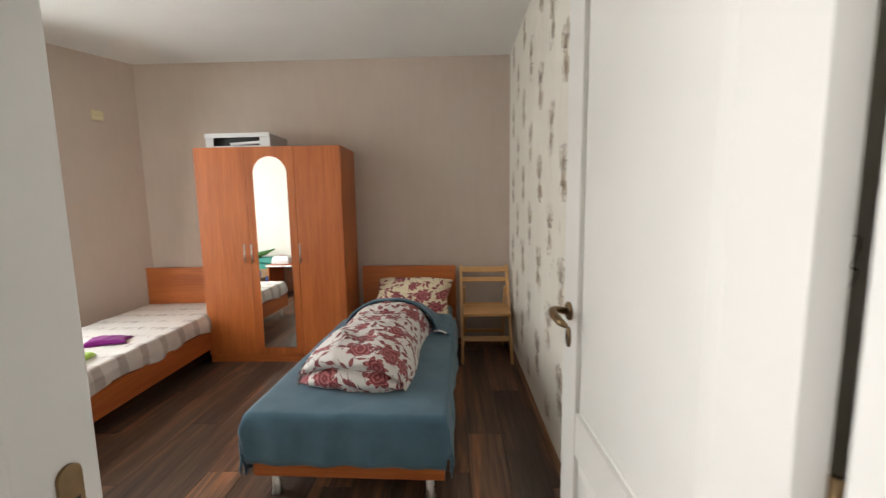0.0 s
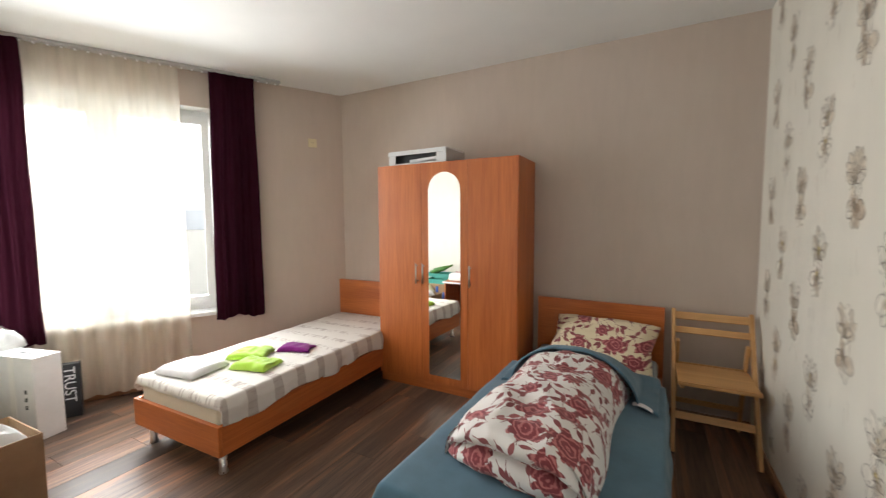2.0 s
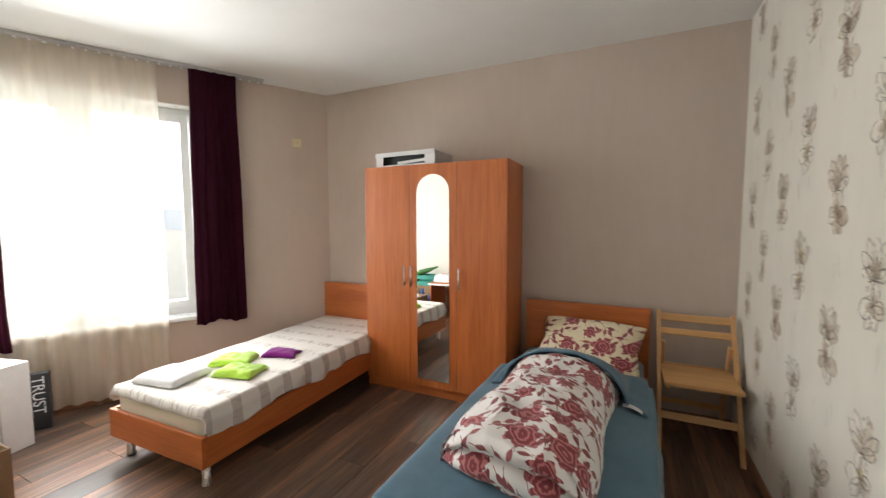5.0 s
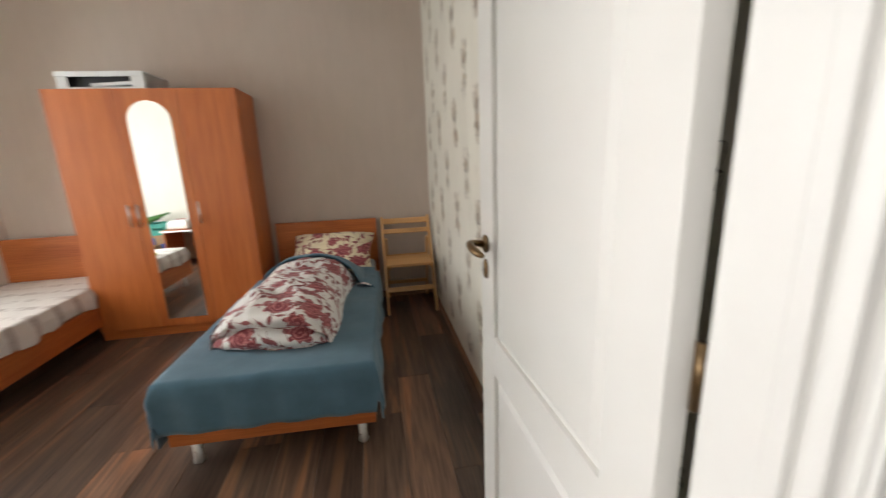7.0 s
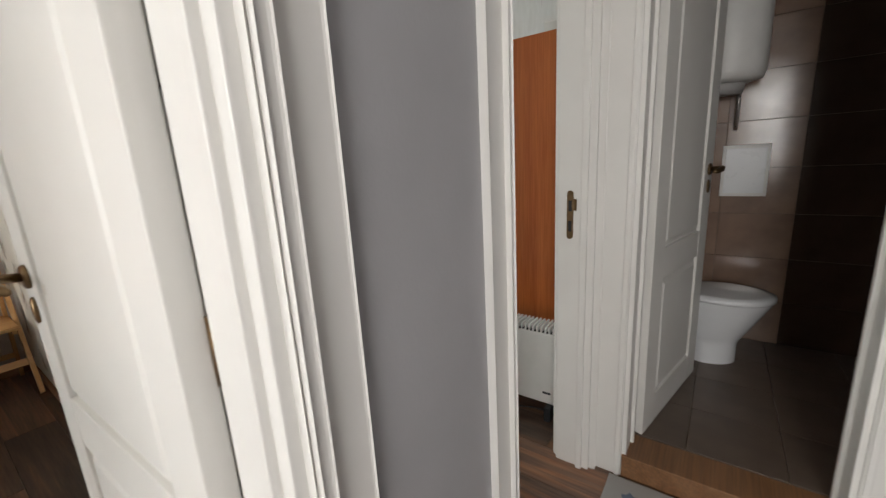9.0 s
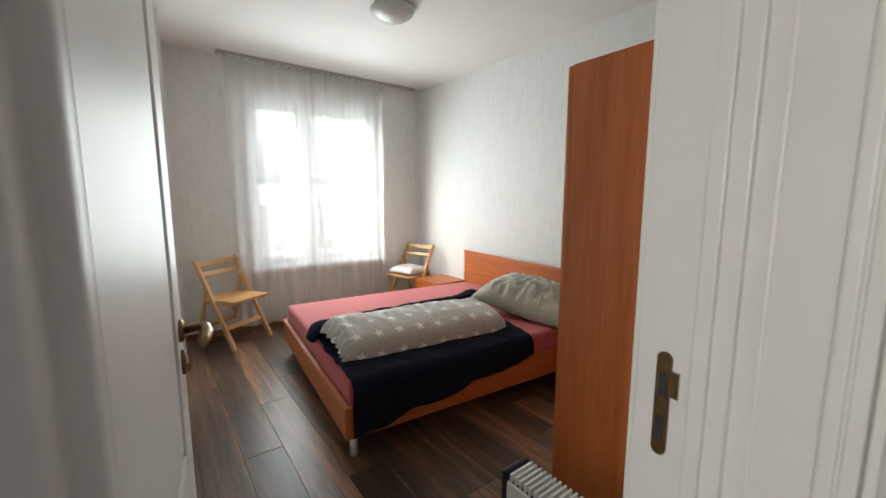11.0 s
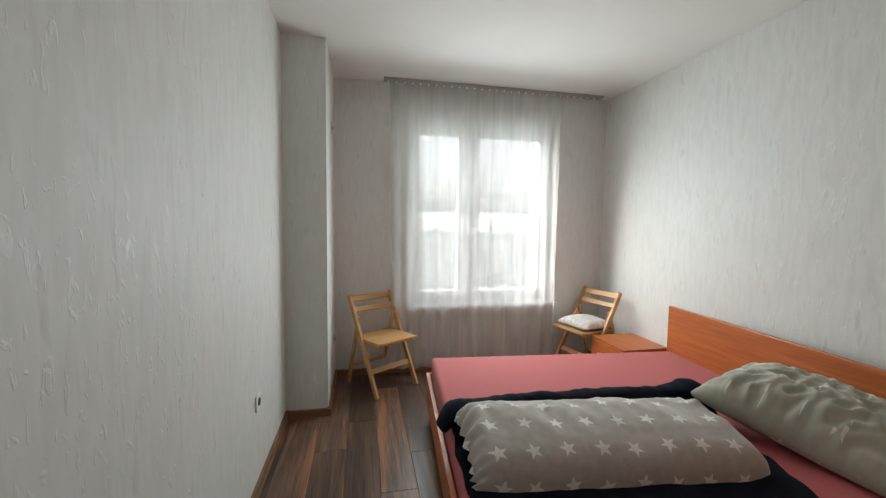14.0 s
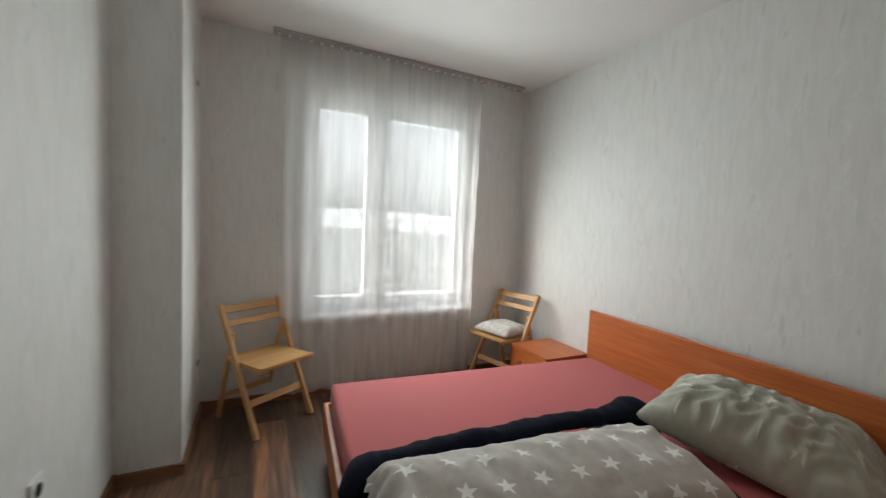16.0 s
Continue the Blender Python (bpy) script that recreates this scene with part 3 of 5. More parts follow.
def door_leaf(name, m, w, h, label, flip):
    """Two-panel door; hinge edge at x 0, z from 0. flip: -1 or 1, the side the lever points to."""
    root = thing(name, m, label, "door", kind="structure")
    T = 0.02
    st = 0.115
    bm = bmesh.new()
    for a, b in ((0, st), (w - st, w)):
        slab(bm, a, b, -T, T, 0, h, 0.003)
    for a, b in ((0, 0.13), (0.63, 0.75), (h - 0.125, h)):
        slab(bm, st, w - st, -T + 0.001, T - 0.001, a, b, 0.002)
    part("stile_frame", bm, M_DOOR, root, "white grained door stiles and rails")
    for z0, z1 in ((0.13, 0.63), (0.75, h - 0.125)):
        p = part("panel", box(st - 0.004, w - st + 0.004, -0.007, 0.007, z0 - 0.004, z1 + 0.004), M_DOOR, root, "white raised-and-fielded door panel")
        bm = box(st + 0.012, w - st - 0.012, -0.019, 0.019, z0 + 0.012, z1 - 0.012)
        rim = 0.026
        for v in list(bm.verts):
            # the raised field: its faces draw in towards the front and the back
            v.co.y *= 0.40
        field = bmesh.ops.inset_region(bm, faces=[f for f in bm.faces if abs(f.normal.y) > 0.9], thickness=rim, depth=0.0)
        for f in bm.faces:
            if abs(f.normal.y) > 0.9 and f not in field["faces"]:
                for v in f.verts:
                    v.co.y = math.copysign(0.017, v.co.y)
        part("field", bm, M_DOOR, p)
    for s in (-1, 1):
        lever(root, s * T, s, w - 0.055, 1.02, 0)
    part("latch_plate", box(w - 0.0005, w + 0.002, -0.010, 0.010, 0.90, 1.10, 0.0005, 1), M_BRONZE, root)
    for z in (0.25, 1.0, h - 0.25):
        part("hinge", tube(bmesh.new(), [(-0.006, flip * 0.022, z - 0.045), (-0.006, flip * 0.022, z + 0.045)], 0.007), M_BRONZE, root, "", True)
    return root


f1 = door_lining("door_1", *D1, DOOR_H, 0.36, 0.48, Matrix(), "white moulded frame of the open bedroom door", 0.08, 0.085, ((0.36, -1), (0.48, 1)))
strike_plate(D1[0] + 0.016, 0.452, 0.93, 1.10, 1, f1)
f2 = door_lining("door_2", *D2, DOOR_H, 0.36, 0.48, Matrix(), "white moulded frame of the second bedroom door", 0.085, 0.053, ((0.36, -1), (0.48, 1)))
strike_plate(D2[1] - 0.016, 0.440, 0.925, 1.095, -1, f2)
a1 = math.degrees(math.atan2(0.75, -0.017))
door_leaf("door_leaf", pose(0.672, 0.506, 0.008, 0, 0, a1), 0.752, 2.0, "white two-panel door standing open into the bedroom", -1)
a2 = math.degrees(math.atan2(0.77, 0.095))
door_leaf("door_leaf", pose(1.16, 0.508, 0.008, 0, 0, a2), 0.785, 2.0, "white two-panel door open against the side wall", 1)
fb = door_lining("door_3", BY0, BY1, DOOR_H + 0.09, -0.05, 0.07, pose(1.98, 0, 0, 0, 0, 90), "white moulded frame of the bathroom door", 0.085, 0.09, ((0.07, 1),))
a3 = math.degrees(math.atan2(0.071 - 0.215, 2.718 - 2.05))
door_leaf("door_leaf", pose(2.05, 0.215, 0.098, 0, 0, a3), 0.66, 1.98, "white two-panel bathroom door standing open", 1)

# ---- windows ----


def window(name, m, w, z0, z1, mull, depth, label):
    """White plastic window in a reveal; x along the wall, y to the outside."""
    root = thing(name, m, label, "window", kind="structure")
    y0, y1 = depth, depth + 0.07
    part("window_frame", pierced(0, w, y0, y1, z0, z1, [(0.055, w - 0.055, z0 + 0.055, z1 - 0.055)]), M_PVC, root)
    part("mullion", box(mull - 0.035, mull + 0.035, y0 - 0.004, y1, z0 + 0.055, z1 - 0.055, 0.004), M_PVC, root)
    for a, b in ((0.055, mull - 0.035), (mull + 0.035, w - 0.055)):
        s = part("sash", pierced(a + 0.004, b - 0.004, y0 - 0.016, y1 - 0.02, z0 + 0.06, z1 - 0.06, [(a + 0.065, b - 0.065, z0 + 0.12, z1 - 0.12)]), M_PVC, root)
        g = part("pane", box(a + 0.06, b - 0.06, y0 + 0.02, y0 + 0.026, z0 + 0.115, z1 - 0.115), M_GLASS, s, "clear window pane")
        g.visible_shadow = False
    bm = box(mull + 0.045, mull + 0.068, y0 - 0.05, y0 - 0.016, lerp(z0, z1, 0.45), lerp(z0, z1, 0.45) + 0.12, 0.005)
    part("handle", bm, M_PVC, root, "white window handle")
    part("window_sill", box(-0.03, w + 0.03, -0.05, depth, z0 - 0.03, z0 + 0.004, 0.006), M_PVC, root, "white window sill")
    bm = bmesh.new()
    for a, b in ((0, 0.006), (w - 0.006, w)):
        slab(bm, a, b, 0.0, depth, z0 + 0.004, z1)
    slab(bm, 0.006, w - 0.006, 0.0, depth, z1 - 0.006, z1)
    part("reveal", bm, M_TRIM, root)
    return root


window("window_1", WEST @ pose(2.64, 0, 0, 0, 0, 180), 1.54, 0.59, 2.33, 0.77, 0.14, "white plastic two-sash window")
window("window_2", pose(2.02, 4.39, 0), 1.455, 0.615, 2.32, 0.60, 0.13, "white plastic two-sash window with bare trees outside")


def pleats(w, z0, z1, folds, amp, seed, flare=0.0, pinch=0.0, hem=0.0):
    """Hanging cloth along x with uneven folds, gathered at the top."""
    def f(u, v):
        z = lerp(z1, z0 + hem * math.sin(u * 9 + seed), v)
        ph = u * folds * 6.2832 + 1.3 * n3(u * 5, v * 1.2, seed)
        a = amp * (0.45 + 0.75 * v) * (0.7 + 0.6 * n3(u * 7, 0.3, seed + 5))
        x = (u - 0.5) * w * (1 + flare * v - pinch * math.sin(v * 3.1)) + 0.012 * n3(v * 3, u * 4, seed)
        return (x, a * math.sin(ph) + 0.012 * n3(v * 5, u * 6, seed + 9), z)
    return sheet(f, int(folds * 12), 30)


def curtain(name, w, z0, z1, folds, amp, seed, mat, m, label, **kw):
    ob = single(name, pleats(w, z0, z1, folds, amp, seed, **kw), mat, m, label, "curtain", smooth=True)
    return ob


curtain("curtain", 0.34, 0.535, 2.60, 5, 0.030, 3.0, M_PURPLE, WEST @ pose(0.985, 0.11, 0), "plum purple curtain hanging from the ceiling rail", flare=0.12, hem=0.015)
curtain("curtain", 0.42, 0.495, 2.60, 6, 0.034, 7.0, M_PURPLE, WEST @ pose(2.455, 0.11, 0), "wide plum purple curtain beside the window", flare=0.10, hem=0.015)
curtain("sheer_curtain", 0.95, 0.05, 2.60, 9, 0.026, 11.0, M_SHEER_CREAM, WEST @ pose(1.84, 0.075, 0), "cream translucent voile curtain", flare=0.02)
curtain("sheer_curtain", 1.62, 0.06, 2.60, 12, 0.024, 17.0, M_SHEER, pose(2.66, 4.31, 0), "white translucent voile curtain at the window", flare=-0.03)


def rail(name, a, b, m, label):
    root = thing(name, m, label, "curtain rail")
    bm = bmesh.new()
    slab(bm, a, b, -0.04, 0.04, H - 0.022, H - 0.001, 0.003)
    part("track", bm, M_RAIL, root)
    n = int((b - a) / 0.07)
    for i in range(n):
        part("glider", box(a + 0.03 + i * 0.07, a + 0.042 + i * 0.07, -0.012, 0.004, H - 0.032, H - 0.0215), M_PVC, root)


rail("curtain_rail", 0.60, 3.1, WEST @ pose(0, 0.09, 0), "flat ceiling curtain rail with gliders")
rail("curtain_rail", 1.80, 3.88, pose(0, 4.30, 0), "grey ceiling curtain rail with gliders")


def socket(name, m, label, mat=None, inner=None):
    root = thing(name, m, label, "wall socket")
    part("plate", box(-0.041, 0.041, -0.010, 0, -0.041, 0.041, 0.004), M_WHITE if mat is None else mat, root)
    bm = lathe(bmesh.new(), [(0.001, 0), (0.021, 0), (0.021, 0.003), (0.001, 0.003)], 18)
    p = part("insert", place(bm, pose(0, -0.0095, 0, 90)), inner or M_CREAMPL, root)
    for x in (-0.009, 0.009):
        part("hole", box(x - 0.003, x + 0.003, -0.0140, -0.0122, -0.003, 0.003), M_DARK, p)


socket("wall_socket", WEST @ pose(0.30, 0, 2.125, 0, 0, 180), "cream wall socket high on the beige wall", M_CREAMPL)
socket("wall_socket", pose(1.09, 2.93, 0.464, 0, 0, 90), "white wall socket low on the wall with a dark insert", None, M_BLACK)
socket("wall_socket", pose(1.375, 4.13, 2.13, 0, 0, 90), "white switch plate on the pier with a dark insert", None, M_BLACK)
socket("wall_socket", pose(1.375, 4.2, 0.40, 0, 0, 90), "white wall socket low on the pier with a dark insert", None, M_BLACK)

# ---- soft things ----


def puff(sx, sy, h, p=4.0, seed=0.0, lump=0.012, wrinkle=0.006, flat=0.25, n=34, corner=0.06, freq=6.0):
    """A pillow or folded cloth: a rounded top over a flatter underside."""
    bm = bmesh.new()
    uvl = bm.loops.layers.uv.new("UVMap")
    rows = {}
    for side in (1, -1):
        for i in range(n + 1):
            for j in range(n + 1):
                a, b = i / n * 2 - 1, j / n * 2 - 1
                t = max(0.0, 1 - abs(a) ** p) ** 0.5 * max(0.0, 1 - abs(b) ** p) ** 0.5
                k1 = 1 - corner * (1 - abs(a)) * abs(b) ** 3
                k2 = 1 - corner * (1 - abs(b)) * abs(a) ** 3
                x, y = a * sx / 2 * k2, b * sy / 2 * k1
                z = side * h * t * (1.0 if side > 0 else flat)
                if side > 0:
                    z += (lump * n3(x * freq, y * freq, seed) + wrinkle * (1 - abs(n3(x * freq * 2.6, y * freq * 2.6, seed + 3)) * 2.4)) * min(1, t * 1.6)
                edge = i in (0, n) or j in (0, n)
                key = (i, j, 0 if edge else side)
                if key not in rows:
                    rows[key] = bm.verts.new((x, y, z + h * flat))
        for i in range(n):
            for j in range(n):
                vs = []
                for q in ((i, j), (i + 1, j), (i + 1, j + 1), (i, j + 1)):
                    edge = q[0] in (0, n) or q[1] in (0, n)
                    vs.append(rows[(*q, 0 if edge else side)])
                fc = bm.faces.new(vs if side > 0 else vs[::-1])
                for lp in fc.loops:
                    lp[uvl].uv = (lp.vert.co.x + 3 * (side < 0), lp.vert.co.y + lp.vert.co.z * 0.8)
    return bm


def drape(w, L, z, left, right, foot, y1, seed, nu=60, nv=60, amp=0.01, round_=0.035, x0=0.0):
    """A cover over a bed of width w: hangs left, right and at the foot by functions of the place along the edge."""
    def f(u, v):
        y = lerp(-foot(0.5) if callable(foot) else -foot, y1, v)
        s = u * (w + 0.60) - 0.30
        hang = 0.0
        if s < 0:
            hl = left(max(0, y) / L)
            d = min(-s, 0.30) / 0.30 * hl
            x, dz, out = 0.0, d, -1
        elif s > w:
            hr = right(max(0, y) / L)
            d = min(s - w, 0.30) / 0.30 * hr
            x, dz, out = w, d, 1
        else:
            x, dz, out = s, 0.0, 0
        yy, dzf = y, 0.0
        if y < 0:
            dzf, yy = -y, 0.0
        fold = n3(y * 9, s * 3, seed)
        swell = 0.018 * min(1, dz / 0.06) + 0.02 * fold * min(1, dz / 0.1)
        x += out * (swell + 0.05 * min(dz, dzf))
        yf = -(0.014 * min(1, dzf / 0.05) + 0.014 * n3(s * 10, dzf * 4, seed + 4) * min(1, dzf / 0.1))
        drop = max(dz, dzf) if min(dz, dzf) < 0.01 else math.hypot(dz, dzf) * 0.78
        wr = amp * n3(s * 5, y * 5, seed + 8) + amp * 0.5 * n3(s * 14, y * 9, seed)
        return (x, yy + yf, z - drop + (wr if drop < 0.02 else 0.0))
    return sheet(f, nu, nv)


def single_bed(name, m, w, L, label, head_w=0.0):
    root = thing(name, m, label, "bed")
    for a, b in ((0, 0.026), (w - 0.026, w)):
        part("side_rail", box(a, b, 0.024, L - 0.03, 0.13, 0.295, 0.003), M_CHERRY_Y, root)
    part("footboard", box(0, w, 0, 0.024, 0.13, 0.295, 0.003), M_CHERRY_X, root)
    part("headboard", box(0, w, L - 0.03, L, 0.10, 0.775, 0.004), M_CHERRY_X, root, "cherry laminate headboard")
    part("slat_base", box(0.026, w - 0.026, 0.024, L - 0.03, 0.18, 0.20), M_CARD, root)
    for x in (0.07, w - 0.07):
        for y in (0.065, L - 0.10):
            bm = lathe(bmesh.new(), [(0.024, 0.0), (0.026, 0.006), (0.021, 0.02), (0.021, 0.13)], 18, x, y)
            part("leg", bm, M_STEEL, root, "round chrome leg", True)
    return root


def mattress(m, w, L, h, mat, label):
    return single("mattress", box(0, w, 0, L, 0, h, 0.045, 4), mat, m, label, "mattress", smooth=True)


B1 = pose(-2.545, 1.80, 0, 0, 0, 1.5)
single_bed("single_bed", B1, 0.81, 1.89, "cherry laminate single bed with chrome legs")
mattress(B1 @ pose(0.03, 0.028, 0.201), 0.75, 1.825, 0.215, M_MATTRESS, "cream mattress on the single bed")
bm = drape(0.78, 1.83, 0.428, lambda t: 0.10, lambda t: 0.135 + 0.02 * math.sin(t * 17), 0.05, 1.83, 2.0, 70, 90, 0.006)
thick(single("bedspread", bm, M_STRIPE, B1 @ pose(0.015, 0.03, 0), "cream ruched bedspread with rows of brown dashes", "bedspread", smooth=True), 0.006)
TOP1 = 0.437
single("folded_towel", puff(0.32, 0.27, 0.040, 8, 1.0, 0.006, 0.003, 0.1, 24, 0.02), M_TOWEL, B1 @ pose(0.24, 0.22, TOP1, 0, 0, 8), "folded white towel on the bedspread", "towel", smooth=True)
for x, y, r, s in ((0.34, 0.56, 28, 4.0), (0.55, 0.44, 14, 6.0)):
    single("lime_towel", puff(0.26, 0.20, 0.034, 7, s, 0.012, 0.008, 0.1, 26, 0.05), M_LIME, B1 @ pose(x, y, TOP1 - 0.002, 0, 0, r), "crumpled lime green towel on the bedspread", "towel", "lime towels on the bed", smooth=True)
single("purple_cloth", puff(0.25, 0.15, 0.032, 4, 9.0, 0.012, 0.006, 0.1, 24, 0.2), M_PURPLETOWEL, B1 @ pose(0.53, 0.79, TOP1 - 0.002, 0, 0, 22), "folded purple cloth on the bedspread", "cloth", smooth=True)

B2 = pose(-0.60, 1.725, 0, 0, 0, -1.9)
single_bed("single_bed", B2, 0.86, 1.95, "cherry laminate single bed with a blue blanket")
mattress(B2 @ pose(0.03, 0.028, 0.201), 0.80, 1.885, 0.215, M_GREYSHEET, "mattress with a grey sheet")
bm = drape(0.88, 1.9, 0.432, lambda t: 0.29 - 0.12 * min(1, t * 1.3) + 0.02 * math.sin(t * 21), lambda t: max(0.14, 0.25 - 0.55 * t), 0.225, 1.40, 5.0, 70, 80, 0.006)
blue_blanket = thick(single("blanket", bm, M_BLUEBLANKET, B2 @ pose(-0.012, -0.016, 0), "slate blue fleece blanket draped over the bed foot", "blanket", smooth=True), 0.007)


def duvet(u, v):
    """A duvet folded in thirds: two rolled layers show at the near end, creases run across the top."""
    a = u * 2 - 1
    e = max(0.0, 1 - abs(a) ** 2.8) ** 0.5
    skew = 0.03 * a
    if v < 0.24:
        t = v / 0.24
        lip = abs(math.sin(math.pi * (t * 2.0 + 0.10 * n3(a * 2.2, 0.4, 6.0)))) ** 0.55
        y = 0.215 - skew - 0.055 * lip * (0.5 + 0.5 * e) + 0.06 * abs(a) ** 4 + 0.012 * n3(a * 4, t * 3, 8.0)
        w, up, run = 0.275, t ** 0.9 * 0.90, 0.0
    else:
        run = (v - 0.24) / 0.76
        y = lerp(0.215 - skew, 1.24, run)
        up = 0.90 + 0.10 * min(1, run * 6)
        w = 0.278 + 0.014 * math.sin(run * 8)
    x = lerp(0.385, 0.425, run) + w * a
    tail = ((1 - run) / 0.14) ** 0.5 if run > 0.86 else 1.0
    z = 0.436 + 0.195 * e * up * tail
    crease = 1 - 2.6 * abs(n3(x * 5 + y * 3.5, y * 6.5 - x * 2, 5.0))
    fine = 1 - 2.4 * abs(n3(x * 13 - y * 5, y * 15, 9.0))
    z += (0.020 * n3(x * 5, y * 5, 2.0) + 0.015 * crease + 0.006 * fine) * e * tail * min(1, up * 1.3)
    return (x, y, z)


single("duvet", sheet(duvet, 76, 110), M_ROSE, B2, "rolled white duvet printed with red roses", "duvet", smooth=True)


def turned(u, v):
    a = u * 2 - 1
    x = 0.44 + 0.43 * a
    y = lerp(1.10, 1.50, v) - 0.06 * abs(a) ** 2 - 0.06 * max(0, a) ** 2 * (1 - v)
    hump = max(0.0, 1 - abs((x - 0.425) / 0.33) ** 2.6) ** 0.6
    z = 0.446 + 0.215 * hump * max(0.0, 1 - v ** 1.6) ** 0.8 + 0.012 * n3(x * 7, y * 9, 3.0)
    z -= 0.10 * max(0, abs(a) - 0.93) / 0.07
    return (x, y, z)


thick(part("turned_edge", place(sheet(turned, 54, 30), pose(0.012, 0.016, 0)), M_BLUEBLANKET, blue_blanket, "turned-back edge of the blue blanket", True), 0.010)
part("care_label", sheet(lambda u, v: (0.742 + 0.09 * u, 1.046 - 0.05 * u + 0.04 * v, 0.452 + 0.012 * math.sin(u * 3)), 8, 4), M_TOWEL, blue_blanket, "white sewn care label")
single("pillow", puff(0.68, 0.43, 0.11, 3.2, 4.0, 0.014, 0.006, 0.6, 40, 0.10), M_ROSE_CREAM, B2 @ pose(0.49, 1.76, 0.47, 38, 0, -5), "cream pillow printed with red roses", "pillow", smooth=True)

# ---- wardrobe with mirror ----


def bar_handle(name, x, y, z0, z1, s, parent):
    bm = bmesh.new()
    tube(bm, [(x, y + s * 0.028, z0), (x, y + s * 0.028, z1)], 0.006, 10)
    for z in (z0 + 0.02, z1 - 0.02):
        tube(bm, [(x, y, z), (x, y + s * 0.028, z)], 0.004, 8)
    part(name, bm, M_STEEL, parent, "brushed steel bar handle", True)


WX0, WX1, WY0, WY1, WH = -1.797, -0.59, 3.285, 3.712, 1.815
wr = thing("wardrobe", Matrix(), "three-door cherry laminate wardrobe with an arched mirror", "wardrobe")
for a in (WX0, WX1 - 0.018):
    part("side_panel", box(a, a + 0.018, WY0 + 0.02, WY1, 0, WH - 0.018, 0.001), M_CHERRY, wr)
part("top_panel", box(WX0, WX1, WY0 + 0.02, WY1, WH - 0.018, WH, 0.001), M_CHERRY_X, wr)
part("back_panel", box(WX0 + 0.018, WX1 - 0.018, WY1 - 0.01, WY1, 0, WH - 0.018), M_CHERRY, wr)
part("plinth", box(WX0 + 0.018, WX1 - 0.018, WY0 + 0.024, WY0 + 0.04, 0, 0.075, 0.001), M_CHERRY_X, wr)
splits = (WX0 + 0.002, -1.378, -0.975, WX1 - 0.002)
for i in range(3):
    a, b = splits[i] + 0.0015, splits[i + 1] - 0.0015
    dd = part("door", box(a, b, WY0, WY0 + 0.018, 0.078, WH - 0.002, 0.0015), M_CHERRY, wr, "cherry laminate wardrobe door")
    bar_handle("handle", (b - 0.035, a + 0.022, a + 0.022)[i], WY0, 0.87, 1.03, -1, dd)
    if i == 1:
        bm = bmesh.new()
        cx, hw, zb, zt = (a + b) / 2 + 0.004, 0.138, 0.14, 1.735
        ring = [(cx - hw, zb), (cx + hw, zb)] + [(cx + hw * math.cos(math.pi * q / 24), zt - hw + hw * math.sin(math.pi * q / 24)) for q in range(25)]
        fr = [bm.verts.new((x, WY0 - 0.005, z)) for x, z in ring]
        bk = [bm.verts.new((x, WY0 + 0.0, z)) for x, z in ring]
        bm.faces.new(fr)
        for q in range(len(ring)):
            bm.faces.new((fr[q], fr[(q + 1) % len(ring)], bk[(q + 1) % len(ring)], bk[q]))
        part("mirror", bm, M_MIRROR, dd, "arched mirror pane")

bx = thing("open_carton", pose(-1.43, 3.47, WH, 0, 0, -2), "flat white carton lying open on the wardrobe", "box")
bm = bmesh.new()
slab(bm, -0.27, 0.27, -0.15, 0.16, 0, 0.004)
slab(bm, -0.27, 0.27, -0.15, 0.16, 0.108, 0.112)
slab(bm, -0.27, -0.264, -0.15, 0.16, 0.004, 0.108)
slab(bm, 0.264, 0.27, -0.15, 0.16, 0.004, 0.108)
slab(bm, -0.264, 0.264, 0.154, 0.16, 0.004, 0.108)
part("shell", bm, M_WCARD, bx)
# the shade in the carton's mouth is a black sheet set back inside
part("dark_sheet", box(-0.262, 0.262, -0.10, -0.09, 0.006, 0.106), M_BLACK, bx, "black sheet as the shade inside the carton")
for a, b in ((-0.27, -0.205), (0.185, 0.27)):
    part("front_panel", box(a, b, -0.1545, -0.1505, 0.0, 0.108), M_WCARD, bx)
part("front_lip", box(-0.205, 0.185, -0.1545, -0.1505, 0.0, 0.014), M_WCARD, bx)
part("flap", place(box(-0.27, 0.27, -0.004, 0, -0.036, 0.0), pose(0, -0.156, 0.112, -14)), M_WCARD, bx)
part("dark_sheet", box(0.2702, 0.2712, -0.149, 0.155, 0.006, 0.104), M_RAIL, bx, "grey printed side")
part("filling", place(box(-0.07, 0.19, -0.145, -0.102, 0.016, 0.038, 0.004), pose(0, 0, 0.004, 0, -3, 0)), M_WCARD, bx, "white packing inside")
lg = bmesh.new()
for i in range(5):
    slab(lg, -0.07 + i * 0.032, -0.048 + i * 0.032, -0.1535, -0.1515, 0.082, 0.100 - 0.004 * (i % 2))
part("print", place(lg, pose(0, -0.005, -0.002)), M_INK, bx, "dark printed mark")

# ---- folding chairs ----


def bar(bm, a, b, wx, wy):
    """A flat bar from a to b, wx across and wy deep."""
    a, b = Vector(a), Vector(b)
    d = b - a
    m = Matrix.Translation(a) @ d.to_track_quat("Z", "X").to_matrix().to_4x4()
    t = box(-wy / 2, wy / 2, -wx / 2, wx / 2, 0, d.length, 0.004)
    place(t, m)
    me = bpy.data.meshes.new("t")
    t.to_mesh(me)
    t.free()
    bm.from_mesh(me)
    bpy.data.meshes.remove(me)
    return bm


